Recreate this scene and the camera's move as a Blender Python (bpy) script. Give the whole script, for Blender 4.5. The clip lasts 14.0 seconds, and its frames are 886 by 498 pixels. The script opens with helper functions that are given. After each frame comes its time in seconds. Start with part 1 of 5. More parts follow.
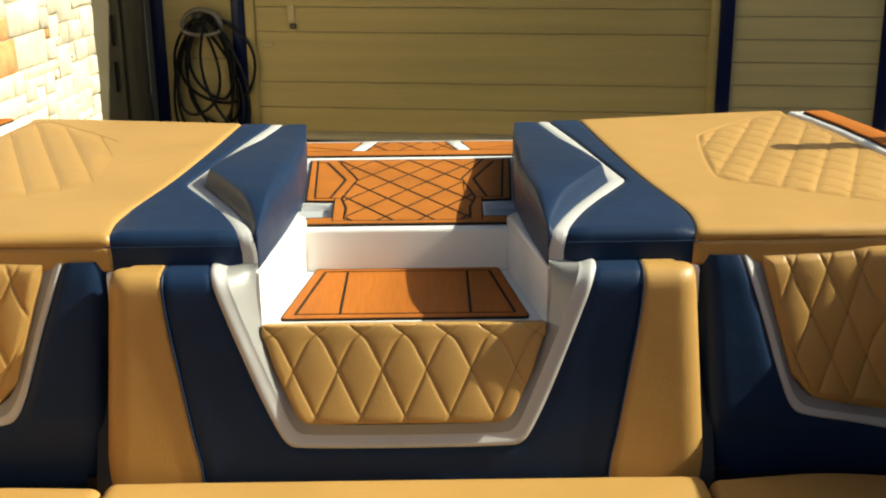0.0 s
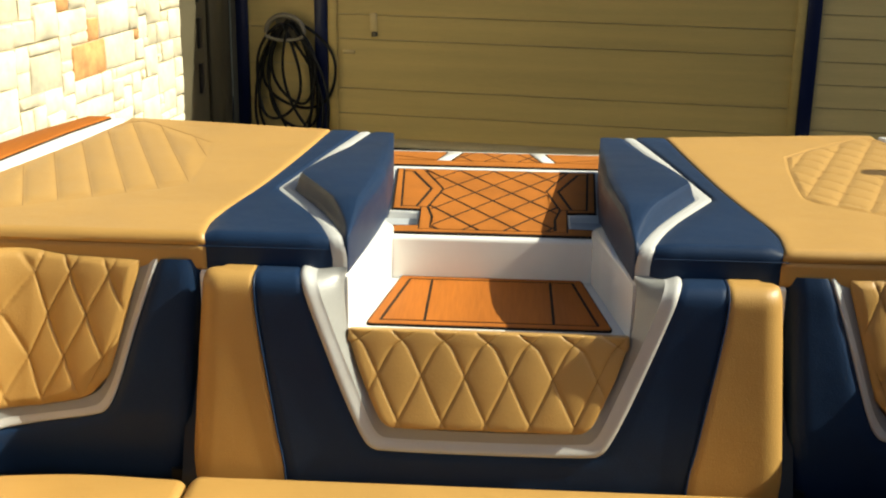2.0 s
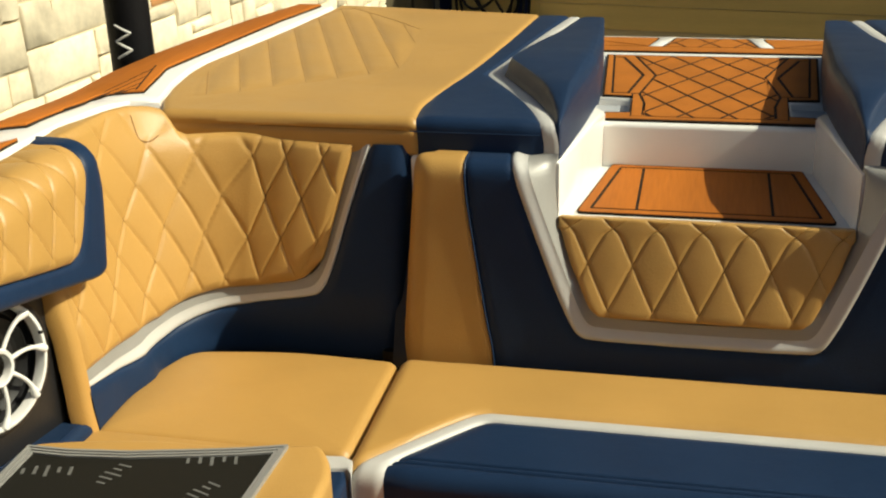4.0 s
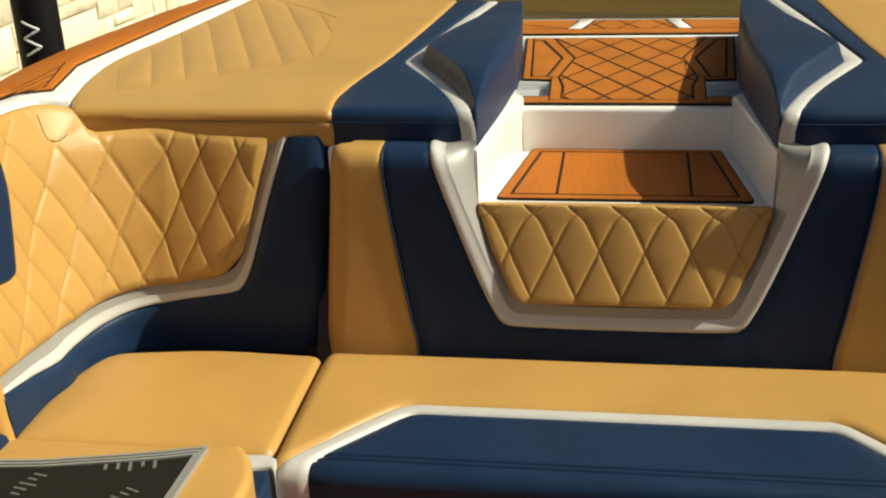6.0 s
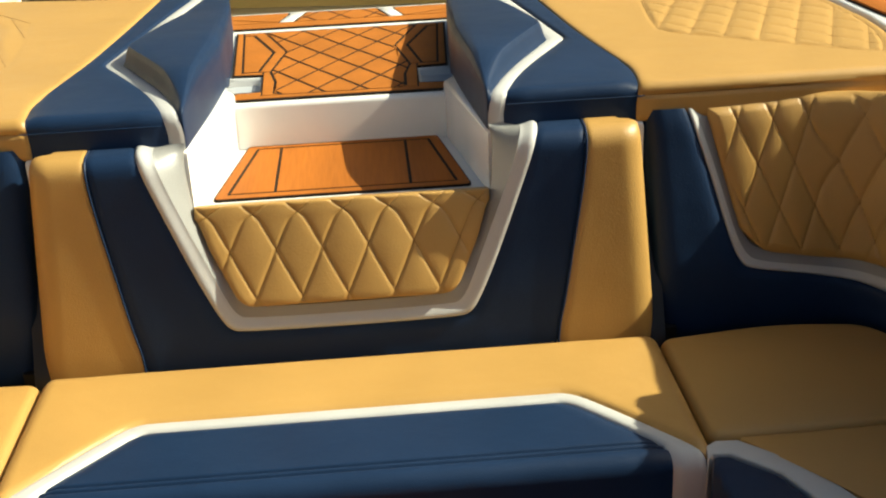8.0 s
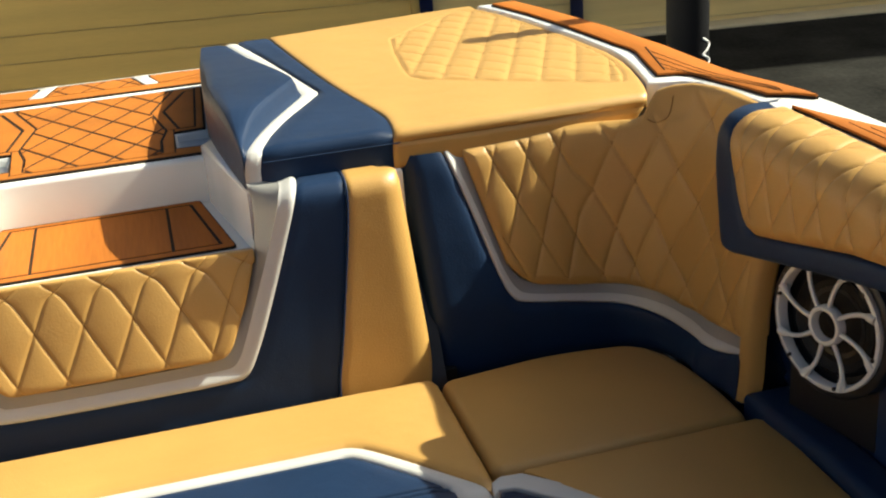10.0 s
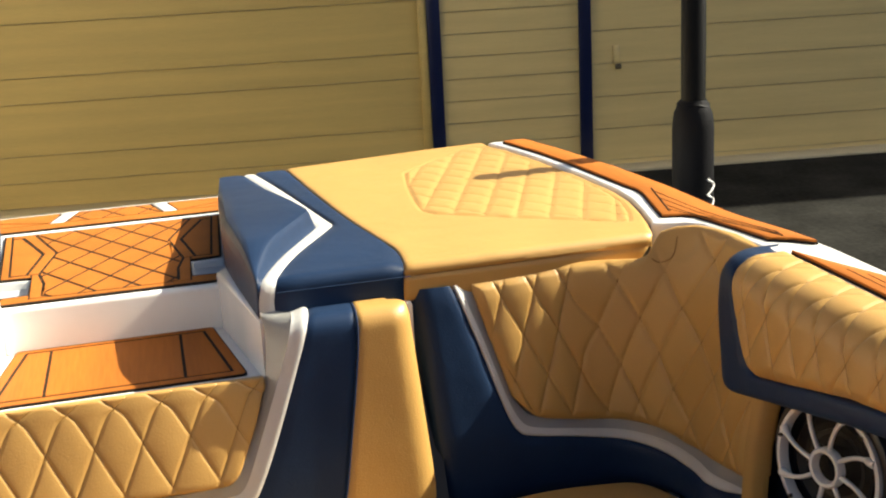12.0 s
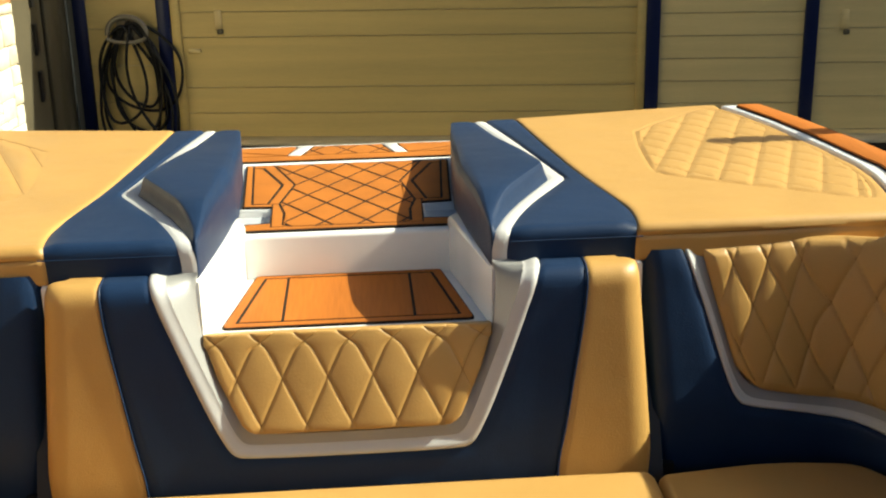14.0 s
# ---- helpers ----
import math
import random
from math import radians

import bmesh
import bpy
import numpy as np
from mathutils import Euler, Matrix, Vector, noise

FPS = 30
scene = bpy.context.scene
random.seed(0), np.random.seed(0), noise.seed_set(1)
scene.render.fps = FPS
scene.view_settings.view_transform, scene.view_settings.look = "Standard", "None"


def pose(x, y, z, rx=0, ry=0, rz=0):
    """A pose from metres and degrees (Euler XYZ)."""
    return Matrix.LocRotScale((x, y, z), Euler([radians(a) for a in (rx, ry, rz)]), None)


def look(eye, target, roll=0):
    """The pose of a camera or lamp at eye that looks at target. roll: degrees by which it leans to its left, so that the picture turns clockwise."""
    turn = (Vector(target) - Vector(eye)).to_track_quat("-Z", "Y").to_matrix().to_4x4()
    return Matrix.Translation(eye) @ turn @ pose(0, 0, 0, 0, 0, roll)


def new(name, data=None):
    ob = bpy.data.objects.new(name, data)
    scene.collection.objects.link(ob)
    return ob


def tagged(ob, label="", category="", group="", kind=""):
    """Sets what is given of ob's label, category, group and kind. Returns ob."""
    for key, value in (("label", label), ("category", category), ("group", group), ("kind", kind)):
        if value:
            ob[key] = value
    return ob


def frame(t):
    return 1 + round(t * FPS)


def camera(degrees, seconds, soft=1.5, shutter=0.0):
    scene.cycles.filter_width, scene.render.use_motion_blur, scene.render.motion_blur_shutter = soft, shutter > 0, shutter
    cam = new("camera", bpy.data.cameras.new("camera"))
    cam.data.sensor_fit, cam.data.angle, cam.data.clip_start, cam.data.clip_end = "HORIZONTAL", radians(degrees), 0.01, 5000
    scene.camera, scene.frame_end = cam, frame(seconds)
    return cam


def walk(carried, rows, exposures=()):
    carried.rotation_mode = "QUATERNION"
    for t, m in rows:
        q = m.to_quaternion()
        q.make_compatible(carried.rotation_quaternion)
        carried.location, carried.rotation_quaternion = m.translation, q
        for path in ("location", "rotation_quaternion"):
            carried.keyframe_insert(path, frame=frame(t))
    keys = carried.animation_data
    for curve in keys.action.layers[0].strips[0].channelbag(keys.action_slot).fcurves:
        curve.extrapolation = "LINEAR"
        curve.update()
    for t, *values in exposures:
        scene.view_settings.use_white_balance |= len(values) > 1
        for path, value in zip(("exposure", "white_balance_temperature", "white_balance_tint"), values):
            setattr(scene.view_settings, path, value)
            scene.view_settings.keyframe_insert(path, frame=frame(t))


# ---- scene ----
cam = camera(40.7, 14.0, 2.1)
ROWS = [
    (0.0, 0.0596, 0.0000, 2.6000, -0.684, -18.091, 0.516),
    (0.5, 0.0583, -0.0106, 2.6035, 0.172, -17.705, 0.514),
    (1.0, 0.0606, -0.0038, 2.5976, -0.486, -17.845, 0.030),
    (1.5, 0.0461, -0.0036, 2.5986, -0.110, -18.064, -0.571),
    (2.0, 0.0196, -0.0302, 2.6077, 3.122, -17.585, -0.765),
    (2.5, 0.0007, -0.0460, 2.6075, 7.845, -17.539, -0.545),
    (3.0, 0.0000, -0.0438, 2.6028, 11.089, -18.644, 0.416),
    (3.5, -0.0164, -0.0196, 2.5891, 11.608, -21.386, 1.295),
    (3.7, -0.0183, -0.0128, 2.5825, 12.164, -22.129, 1.653),
    (5.8, 0.0242, 0.0171, 2.5825, 10.182, -23.343, 2.344),
    (6.0, 0.0183, 0.0240, 2.5797, 8.714, -23.367, 2.451),
    (6.5, 0.0377, 0.0284, 2.5765, 6.157, -23.017, 2.027),
    (7.0, 0.0622, 0.0461, 2.5599, 1.383, -23.844, 1.725),
    (7.5, 0.0635, 0.0596, 2.5512, -1.385, -24.229, 1.859),
    (8.0, 0.0730, 0.0724, 2.5613, -4.220, -24.174, 2.452),
    (8.5, 0.1053, 0.0696, 2.5439, -6.455, -23.443, 2.937),
    (9.0, 0.1311, 0.0741, 2.5414, -10.907, -23.264, 3.579),
    (9.2, 0.1344, 0.0770, 2.5358, -12.133, -23.042, 3.772),
    (11.3, 0.1452, 0.0573, 2.5655, -16.320, -18.698, 4.413),
    (11.5, 0.1443, 0.0489, 2.5689, -15.551, -17.744, 4.023),
    (12.0, 0.1317, 0.0308, 2.5769, -14.304, -15.996, 2.989),
    (12.5, 0.1310, 0.0405, 2.5711, -15.345, -16.648, 1.998),
    (13.0, 0.1023, 0.0386, 2.5812, -12.700, -17.540, 1.679),
    (13.5, 0.0792, 0.0320, 2.5892, -9.008, -17.506, 1.454),
    (14.0, 0.0421, 0.0199, 2.5946, -4.235, -18.045, 1.162),
]
walk(cam, [(t, pose(x, y, z, 90 + pitch, roll, yaw)) for t, x, y, z, yaw, pitch, roll in ROWS],
     exposures=[(0.0, 0.82, 6150, -1), (1.5, 0.83, 6150, -1), (2.5, 0.70, 6250, -1), (3.5, 0.34, 6350, -1), (6.0, 0.42, 6380, -1), (7.5, 0.88, 6300, -3), (9.0, 1.10, 6150, -3), (11.5, 1.58, 6250, 4), (12.5, 1.48, 6280, 4), (13.0, 1.45, 6220, 2), (14.0, 1.16, 6100, -2)])

# ---- light: clear sky, sun from the starboard side, a little astern ----
SUN_AZ, SUN_EL = radians(3.2), radians(40.0)
SUN_DIR = Vector((math.cos(SUN_AZ) * math.cos(SUN_EL), math.sin(SUN_AZ) * math.cos(SUN_EL), math.sin(SUN_EL)))
world = bpy.data.worlds.new("world")
scene.world = world
world.use_nodes = True
wn = world.node_tree.nodes
sky = wn.new("ShaderNodeTexSky")
sky.sky_type, sky.sun_disc = "NISHITA", False
sky.sun_elevation, sky.sun_rotation = SUN_EL, math.pi / 2 - SUN_AZ
sky.air_density, sky.dust_density, sky.ozone_density = 0.55, 5.0, 0.2
wn["Background"].inputs["Strength"].default_value = 0.053
world.node_tree.links.new(sky.outputs[0], wn["Background"].inputs["Color"])
sun = new("sun", bpy.data.lights.new("sun", "SUN"))
sun.data.energy, sun.data.angle, sun.data.color = 4.15, radians(0.55), (1.0, 0.89, 0.72)
sun.matrix_basis = look(SUN_DIR * 30, (0, 0, 0))


# ---- materials ----
def material(name, colour, rough=0.5, metal=0.0, spec=0.5, grain=60.0, bump=0.1, vary=0.12, blotch=3.0, coat=0.0, random_tint=0.0, stretch=None, dent=0.0, sheen=0.0):
    """A surface with colour variation at two scales and a fine relief."""
    m = bpy.data.materials.new(name)
    m.use_nodes = True
    nt = m.node_tree
    n, l = nt.nodes, nt.links
    b = n["Principled BSDF"]
    b.inputs["Metallic"].default_value = metal
    b.inputs["Specular IOR Level"].default_value = spec
    b.inputs["Coat Weight"].default_value = coat
    b.inputs["Sheen Weight"].default_value, b.inputs["Sheen Roughness"].default_value = sheen, 0.45
    b.inputs["Coat Roughness"].default_value = 0.08
    tc = n.new("ShaderNodeNewGeometry")
    vec = tc.outputs["Position"]
    if stretch:
        mp = n.new("ShaderNodeMapping")
        mp.inputs["Scale"].default_value = stretch
        l.new(vec, mp.inputs["Vector"])
        vec = mp.outputs["Vector"]
    big, fine = n.new("ShaderNodeTexNoise"), n.new("ShaderNodeTexNoise")
    big.inputs["Scale"].default_value, fine.inputs["Scale"].default_value = blotch, grain
    big.inputs["Detail"].default_value = fine.inputs["Detail"].default_value = 3
    l.new(vec, big.inputs["Vector"]), l.new(vec, fine.inputs["Vector"])
    ad = n.new("ShaderNodeMath")
    ad.operation = "MULTIPLY_ADD"
    ad.inputs[1].default_value = 0.45
    l.new(fine.outputs["Fac"], ad.inputs[0]), l.new(big.outputs["Fac"], ad.inputs[2])
    rg = n.new("ShaderNodeMapRange")
    rg.inputs["From Min"].default_value, rg.inputs["From Max"].default_value = 0.45, 1.0
    rg.inputs["To Min"].default_value, rg.inputs["To Max"].default_value = 1 - vary, 1 + vary
    l.new(ad.outputs[0], rg.inputs["Value"])
    val = rg.outputs["Result"]
    if random_tint:
        oi = n.new("ShaderNodeObjectInfo")
        r2 = n.new("ShaderNodeMapRange")
        r2.inputs["To Min"].default_value, r2.inputs["To Max"].default_value = 1 - random_tint, 1 + random_tint
        l.new(oi.outputs["Random"], r2.inputs["Value"])
        mu = n.new("ShaderNodeMath")
        mu.operation = "MULTIPLY"
        l.new(val, mu.inputs[0]), l.new(r2.outputs["Result"], mu.inputs[1])
        val = mu.outputs[0]
    sc = n.new("ShaderNodeVectorMath")
    sc.operation = "SCALE"
    sc.inputs[0].default_value = colour
    l.new(val, sc.inputs["Scale"])
    l.new(sc.outputs[0], b.inputs["Base Color"])
    rr = n.new("ShaderNodeMapRange")
    rr.inputs["To Min"].default_value, rr.inputs["To Max"].default_value = max(rough - 0.08, 0.02), min(rough + 0.08, 1)
    l.new(big.outputs["Fac"], rr.inputs["Value"]), l.new(rr.outputs["Result"], b.inputs["Roughness"])
    if bump:
        bp = n.new("ShaderNodeBump")
        bp.inputs["Strength"].default_value, bp.inputs["Distance"].default_value = bump, 0.004
        l.new(fine.outputs["Fac"], bp.inputs["Height"]), l.new(bp.outputs["Normal"], b.inputs["Normal"])
        if dent:
            soft = n.new("ShaderNodeBump")
            soft.inputs["Strength"].default_value, soft.inputs["Distance"].default_value = dent, 0.03
            l.new(big.outputs["Fac"], soft.inputs["Height"]), l.new(soft.outputs["Normal"], bp.inputs["Normal"])
    return m


TAN = material("tan_vinyl", (0.480, 0.276, 0.074), 0.43, spec=0.50, grain=300, bump=0.16, vary=0.07, blotch=5, dent=0.16, sheen=0.02)
STITCH = material("tan_thread", (0.24, 0.122, 0.030), 0.6, spec=0.2, grain=420, bump=0.05, vary=0.1)
NAVY = material("navy_vinyl", (0.0086, 0.0245, 0.0640), 0.46, spec=0.21, grain=300, bump=0.16, vary=0.12, blotch=6, dent=0.16, sheen=0.03)
SILVER = material("silver_vinyl", (0.55, 0.54, 0.51), 0.50, metal=0.06, grain=300, bump=0.12, vary=0.07, blotch=7, dent=0.08)
GREY = material("grey_vinyl", (0.30, 0.295, 0.275), 0.42, metal=0.12, grain=300, bump=0.12, vary=0.07, blotch=7, dent=0.12)
GELCOAT = material("white_gelcoat", (0.88, 0.865, 0.82), 0.22, grain=30, bump=0.0, vary=0.03, coat=0.3)
TEAK = material("teak_foam", (0.41, 0.138, 0.019), 0.72, spec=0.18, grain=260, bump=0.25, vary=0.18, blotch=9, stretch=(1, 1, 1))
TEAK_GRAIN = material("teak_grain", (0.40, 0.126, 0.015), 0.66, spec=0.18, grain=90, bump=0.2, vary=0.22, blotch=6, stretch=(1.5, 0.12, 1))
BLACK = material("black_foam", (0.024, 0.015, 0.008), 0.8, spec=0.2, grain=200, bump=0.2)
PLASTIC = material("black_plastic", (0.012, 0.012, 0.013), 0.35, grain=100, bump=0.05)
BACKING = material("black_backing", (0.011, 0.010, 0.007), 0.75, spec=0.2, grain=500, bump=0.2)
PRINT = material("pale_print", (0.13, 0.13, 0.12), 0.7, grain=300, bump=0.05)
SPOKE = material("white_plastic", (0.75, 0.74, 0.70), 0.4, grain=90, bump=0.02, vary=0.04)
GREYPLASTIC = material("grey_plastic", (0.46, 0.48, 0.50), 0.3, grain=90, bump=0.02, vary=0.04)
SLEEVE = material("black_padded_sleeve", (0.006, 0.006, 0.007), 0.6, spec=0.12, grain=150, bump=0.3)
PVC = material("dark_pole", (0.006, 0.006, 0.005), 0.4, spec=0.12, grain=60, bump=0.02)
SIDING = material("yellow_siding", (0.57, 0.425, 0.145), 0.55, grain=22, bump=0.22, vary=0.13, blotch=0.9, stretch=(0.5, 0.5, 9))
SIDING_PALE = material("cream_siding", (0.66, 0.52, 0.23), 0.55, grain=22, bump=0.22, vary=0.11, blotch=0.9, stretch=(0.5, 0.5, 9))
BLUE = material("blue_trim", (0.004, 0.011, 0.062), 0.4, grain=40, bump=0.03, vary=0.1)
CREAM = material("cream_paint", (0.48, 0.41, 0.25), 0.5, grain=30, bump=0.05)
GREYWALL = material("grey_jamb", (0.095, 0.078, 0.042), 0.6, grain=30, bump=0.1)
STONE = material("limestone", (0.74, 0.65, 0.47), 0.9, spec=0.2, grain=17, bump=1.0, vary=0.24, blotch=4, random_tint=0.17)
STONE_RUST = material("rust_limestone", (0.58, 0.30, 0.12), 0.9, spec=0.2, grain=17, bump=1.0, vary=0.3, blotch=7, random_tint=0.2)
MORTAR = material("mortar", (0.62, 0.54, 0.38), 0.95, spec=0.1, grain=60, bump=0.6)
ASPHALT = material("asphalt", (0.019, 0.0185, 0.016), 0.95, spec=0.05, grain=22, bump=1.0, vary=0.75, blotch=1.6)
RUBBER = material("black_rubber", (0.006, 0.006, 0.006), 0.5, spec=0.25, grain=60, bump=0.05)
CLEAR = material("milky_plastic", (0.17, 0.145, 0.10), 0.35, grain=60, bump=0.1)
# surface of the added south wall, pale enough to return warm light
BOUNCE = material("bounce_render", (0.42, 0.38, 0.30), 0.9, spec=0.2, grain=20, bump=0.3, vary=0.2, blotch=0.6)
HULL = material("blue_hull", (0.02, 0.04, 0.10), 0.2, grain=20, bump=0.0, coat=0.5)

E0 = 2.6   # height of the boat's datum above the ground
ORIGIN = {}


# ---- mesh helpers ----
def thing(name, at, label, category, group="", kind=""):
    ob = new(name)
    ob.location = at
    ob.empty_display_size = 0.1
    ORIGIN[ob.name] = Vector(at)
    return tagged(ob, label, category, group, kind)


def part(name, bm, mat, parent, label="", smooth=True, kind=""):
    o = ORIGIN[parent.name]
    bmesh.ops.recalc_face_normals(bm, faces=bm.faces)
    bmesh.ops.translate(bm, vec=-o, verts=bm.verts)
    me = bpy.data.meshes.new(name)
    bm.to_mesh(me)
    bm.free()
    me.materials.append(mat)
    if smooth:
        me.polygons.foreach_set("use_smooth", [True] * len(me.polygons))
        me.set_sharp_from_angle(angle=radians(50))
    ob = new(name, me)
    ob.parent = parent
    ORIGIN[ob.name] = o
    return tagged(ob, label, kind=kind)


def up(p):
    """From boat datum to world."""
    return Vector((p[0], p[1], p[2] + E0))


def lerp(a, b, t):
    return a + (b - a) * t


def smoothstep(t):
    t = min(max(t, 0.0), 1.0)
    return t * t * (3 - 2 * t)


def poly_at(pts, x):
    """Piecewise linear y of x through pts."""
    if x <= pts[0][0]:
        return pts[0][1]
    for (x0, y0), (x1, y1) in zip(pts, pts[1:]):
        if x <= x1:
            return lerp(y0, y1, (x - x0) / (x1 - x0))
    return pts[-1][1]


def solid_grid(fn, nu, nv, back=0.02):
    """A closed skin: fn(u, v) gives (base point, normal, height); the back lies behind the base."""
    bm = bmesh.new()
    front, rear = [], []
    for i in range(nu + 1):
        fr, rr = [], []
        for j in range(nv + 1):
            p, n, h = fn(i / nu, j / nv)
            fr.append(bm.verts.new(p + n * h))
            rr.append(bm.verts.new(p - n * back))
        front.append(fr), rear.append(rr)
    for i in range(nu):
        for j in range(nv):
            bm.faces.new((front[i][j], front[i + 1][j], front[i + 1][j + 1], front[i][j + 1]))
            bm.faces.new((rear[i][j], rear[i][j + 1], rear[i + 1][j + 1], rear[i + 1][j]))
    for i in range(nu):
        for j in (0, nv):
            bm.faces.new((front[i][j], rear[i][j], rear[i + 1][j], front[i + 1][j]))
    for j in range(nv):
        for i in (0, nu):
            bm.faces.new((front[i][j], front[i][j + 1], rear[i][j + 1], rear[i][j]))
    return bm


def surface_normal(base, a, b, e=0.002):
    n = (base(a + e, b) - base(a - e, b)).cross(base(a, b + e) - base(a, b - e))
    return n.normalized()


def panel(base, left, right, bottom, top, nu, nv, height, s=1, back=0.02):
    """A skin over base(a, b) between the borders left(b), right(b), bottom(a), top(a). height(a, b, edge) is its relief."""
    def fn(u, v):
        b = lerp(bottom(lerp(left(0), right(0), u)), top(lerp(left(0), right(0), u)), v)
        for _ in range(2):
            a = lerp(left(b), right(b), u)
            b = lerp(bottom(a), top(a), v)
        a = lerp(left(b), right(b), u)
        w, hh = abs(right(b) - left(b)), abs(top(a) - bottom(a))
        edge = min(u * w, (1 - u) * w, v * hh, (1 - v) * hh)
        n = surface_normal(base, a, b)
        p = base(a, b)
        h = height(a, b, edge)
        return up((s * p.x, p.y, p.z)), Vector((s * n.x, n.y, n.z)), h
    return solid_grid(fn, nu, nv, back)


def pillow(edge, puff, width):
    t = min(max(edge / width, 0), 1)
    return puff * math.sqrt(max(1 - (1 - t) ** 2, 0))


def stripe_h(v, rise):
    """A trim stripe that climbs from its inner edge (v = 0) and turns down at its outer edge."""
    return rise * smoothstep(v / 0.75) * pillow(1 - v, 1.0, 0.3)


def diamond(a, b, w, h):
    """The relief of a diamond quilt: 1 in the middle of a diamond, with a narrow crease along the seams."""
    p, q = a / w + b / h, a / w - b / h
    m = min(abs(p - round(p)), abs(q - round(q)))
    return abs(math.sin(math.pi * p) * math.sin(math.pi * q)) ** 0.40 - 0.35 * math.exp(-(m / 0.045) ** 2)


def stitches(name, base, lines, height, keep, parent, s=1, r=0.0010, mat=None):
    """Thread along lines of (a, b) on a skin, where keep(a, b) holds, as one joined part."""
    out = bmesh.new()
    for ln in lines:
        run = []
        for a, b in list(ln) + [None_PT]:
            if a < 90 and keep(a, b):
                n, p = surface_normal(base, a, b), base(a, b)
                p = p + n * (height(a, b) + 0.0003)
                run.append((up((s * p.x, p.y, p.z)), Vector((s * n.x, n.y, n.z))))
                continue
            if len(run) > 2:
                rows = []
                for i, (p, n) in enumerate(run):
                    d = run[min(i + 1, len(run) - 1)][0] - run[max(i - 1, 0)][0]
                    w = n.cross(d).normalized() * r
                    rows.append([out.verts.new(p + w), out.verts.new(p + n * r * 0.9), out.verts.new(p - w), out.verts.new(p - n * r)])
                for q0, q1 in zip(rows, rows[1:]):
                    for k in range(4):
                        out.faces.new((q0[k], q0[(k + 1) % 4], q1[(k + 1) % 4], q1[k]))
            run = []
    return part(name, out, mat or STITCH, parent, "darker stitching along the quilting")


None_PT = (99.0, 0.0)


def diamond_lines(w, h, a0, b0, span, step=0.006):
    """The two families of seams of diamond(a - a0, b - b0, w, h)."""
    ls = []
    for k in range(-span, span + 1):
        for sg in (1, -1):
            ls.append([(a0 + w * (k - sg * (i * step) / h), b0 + i * step) for i in range(-80, 81)])
    return ls


def prism(pts, z0, z1, bevel=0.0, segments=2):
    """A closed prism over a plan outline, z in world metres."""
    bm = bmesh.new()
    bot = [bm.verts.new((x, y, z0)) for x, y in pts]
    tp = [bm.verts.new((x, y, z1)) for x, y in pts]
    bm.faces.new(bot), bm.faces.new(tp)
    for i in range(len(pts)):
        j = (i + 1) % len(pts)
        bm.faces.new((bot[i], bot[j], tp[j], tp[i]))
    bmesh.ops.recalc_face_normals(bm, faces=bm.faces)
    if bevel:
        ed = [e for e in bm.edges if abs(e.verts[0].co.z - z1) < 1e-6 and abs(e.verts[1].co.z - z1) < 1e-6]
        bmesh.ops.bevel(bm, geom=ed, offset=bevel, segments=segments, affect="EDGES", profile=0.5)
    return bm


def soft_prism(pts, z0, z1, r, crown=0.006, seg=5):
    """A cushion over a plan outline: rolled top edge and a slight crown."""
    n = len(pts)
    area = sum(pts[i - 1][0] * pts[i][1] - pts[i][0] * pts[i - 1][1] for i in range(n))
    sg = 1 if area > 0 else -1
    nor = []
    for i in range(n):
        e0, e1 = Vector(pts[i]) - Vector(pts[i - 1]), Vector(pts[(i + 1) % n]) - Vector(pts[i])
        m = (e0.normalized() + e1.normalized()).normalized()
        nor.append(Vector((-m.y, m.x)) * sg)
    bm = bmesh.new()
    ring = lambda d, z: [bm.verts.new((p[0] + q.x * d, p[1] + q.y * d, z)) for p, q in zip(pts, nor)]
    rings = [ring(0.004, z0), ring(0.0, z0 + 0.01), ring(0.0, z1 - r)]
    for k in range(1, seg + 1):
        a = k / seg * math.pi / 2
        rings.append(ring(r * (1 - math.cos(a)), z1 - r * (1 - math.sin(a))))
    inner = [(p[0] + q.x * r, p[1] + q.y * r) for p, q in zip(pts, nor)]
    cx, cy = sum(p[0] for p in inner) / n, sum(p[1] for p in inner) / n
    for k in range(1, 7):
        t = k / 7
        rings.append([bm.verts.new((lerp(x, cx, t), lerp(y, cy, t), z1 + crown * (1 - (1 - t) ** 2))) for x, y in inner])
    for a, b in zip(rings, rings[1:]):
        for i in range(n):
            bm.faces.new((a[i], a[(i + 1) % n], b[(i + 1) % n], b[i]))
    bm.faces.new(rings[0]), bm.faces.new(rings[-1])
    return bm


def box(x0, x1, y0, y1, z0, z1, bevel=0.0, segments=2):
    bm = bmesh.new()
    bmesh.ops.create_cube(bm, size=1, matrix=Matrix.Translation(((x0 + x1) / 2, (y0 + y1) / 2, (z0 + z1) / 2)) @ Matrix.Diagonal((abs(x1 - x0), abs(y1 - y0), abs(z1 - z0), 1)))
    if bevel:
        bmesh.ops.bevel(bm, geom=list(bm.edges), offset=bevel, segments=segments, affect="EDGES", profile=0.5)
    return bm


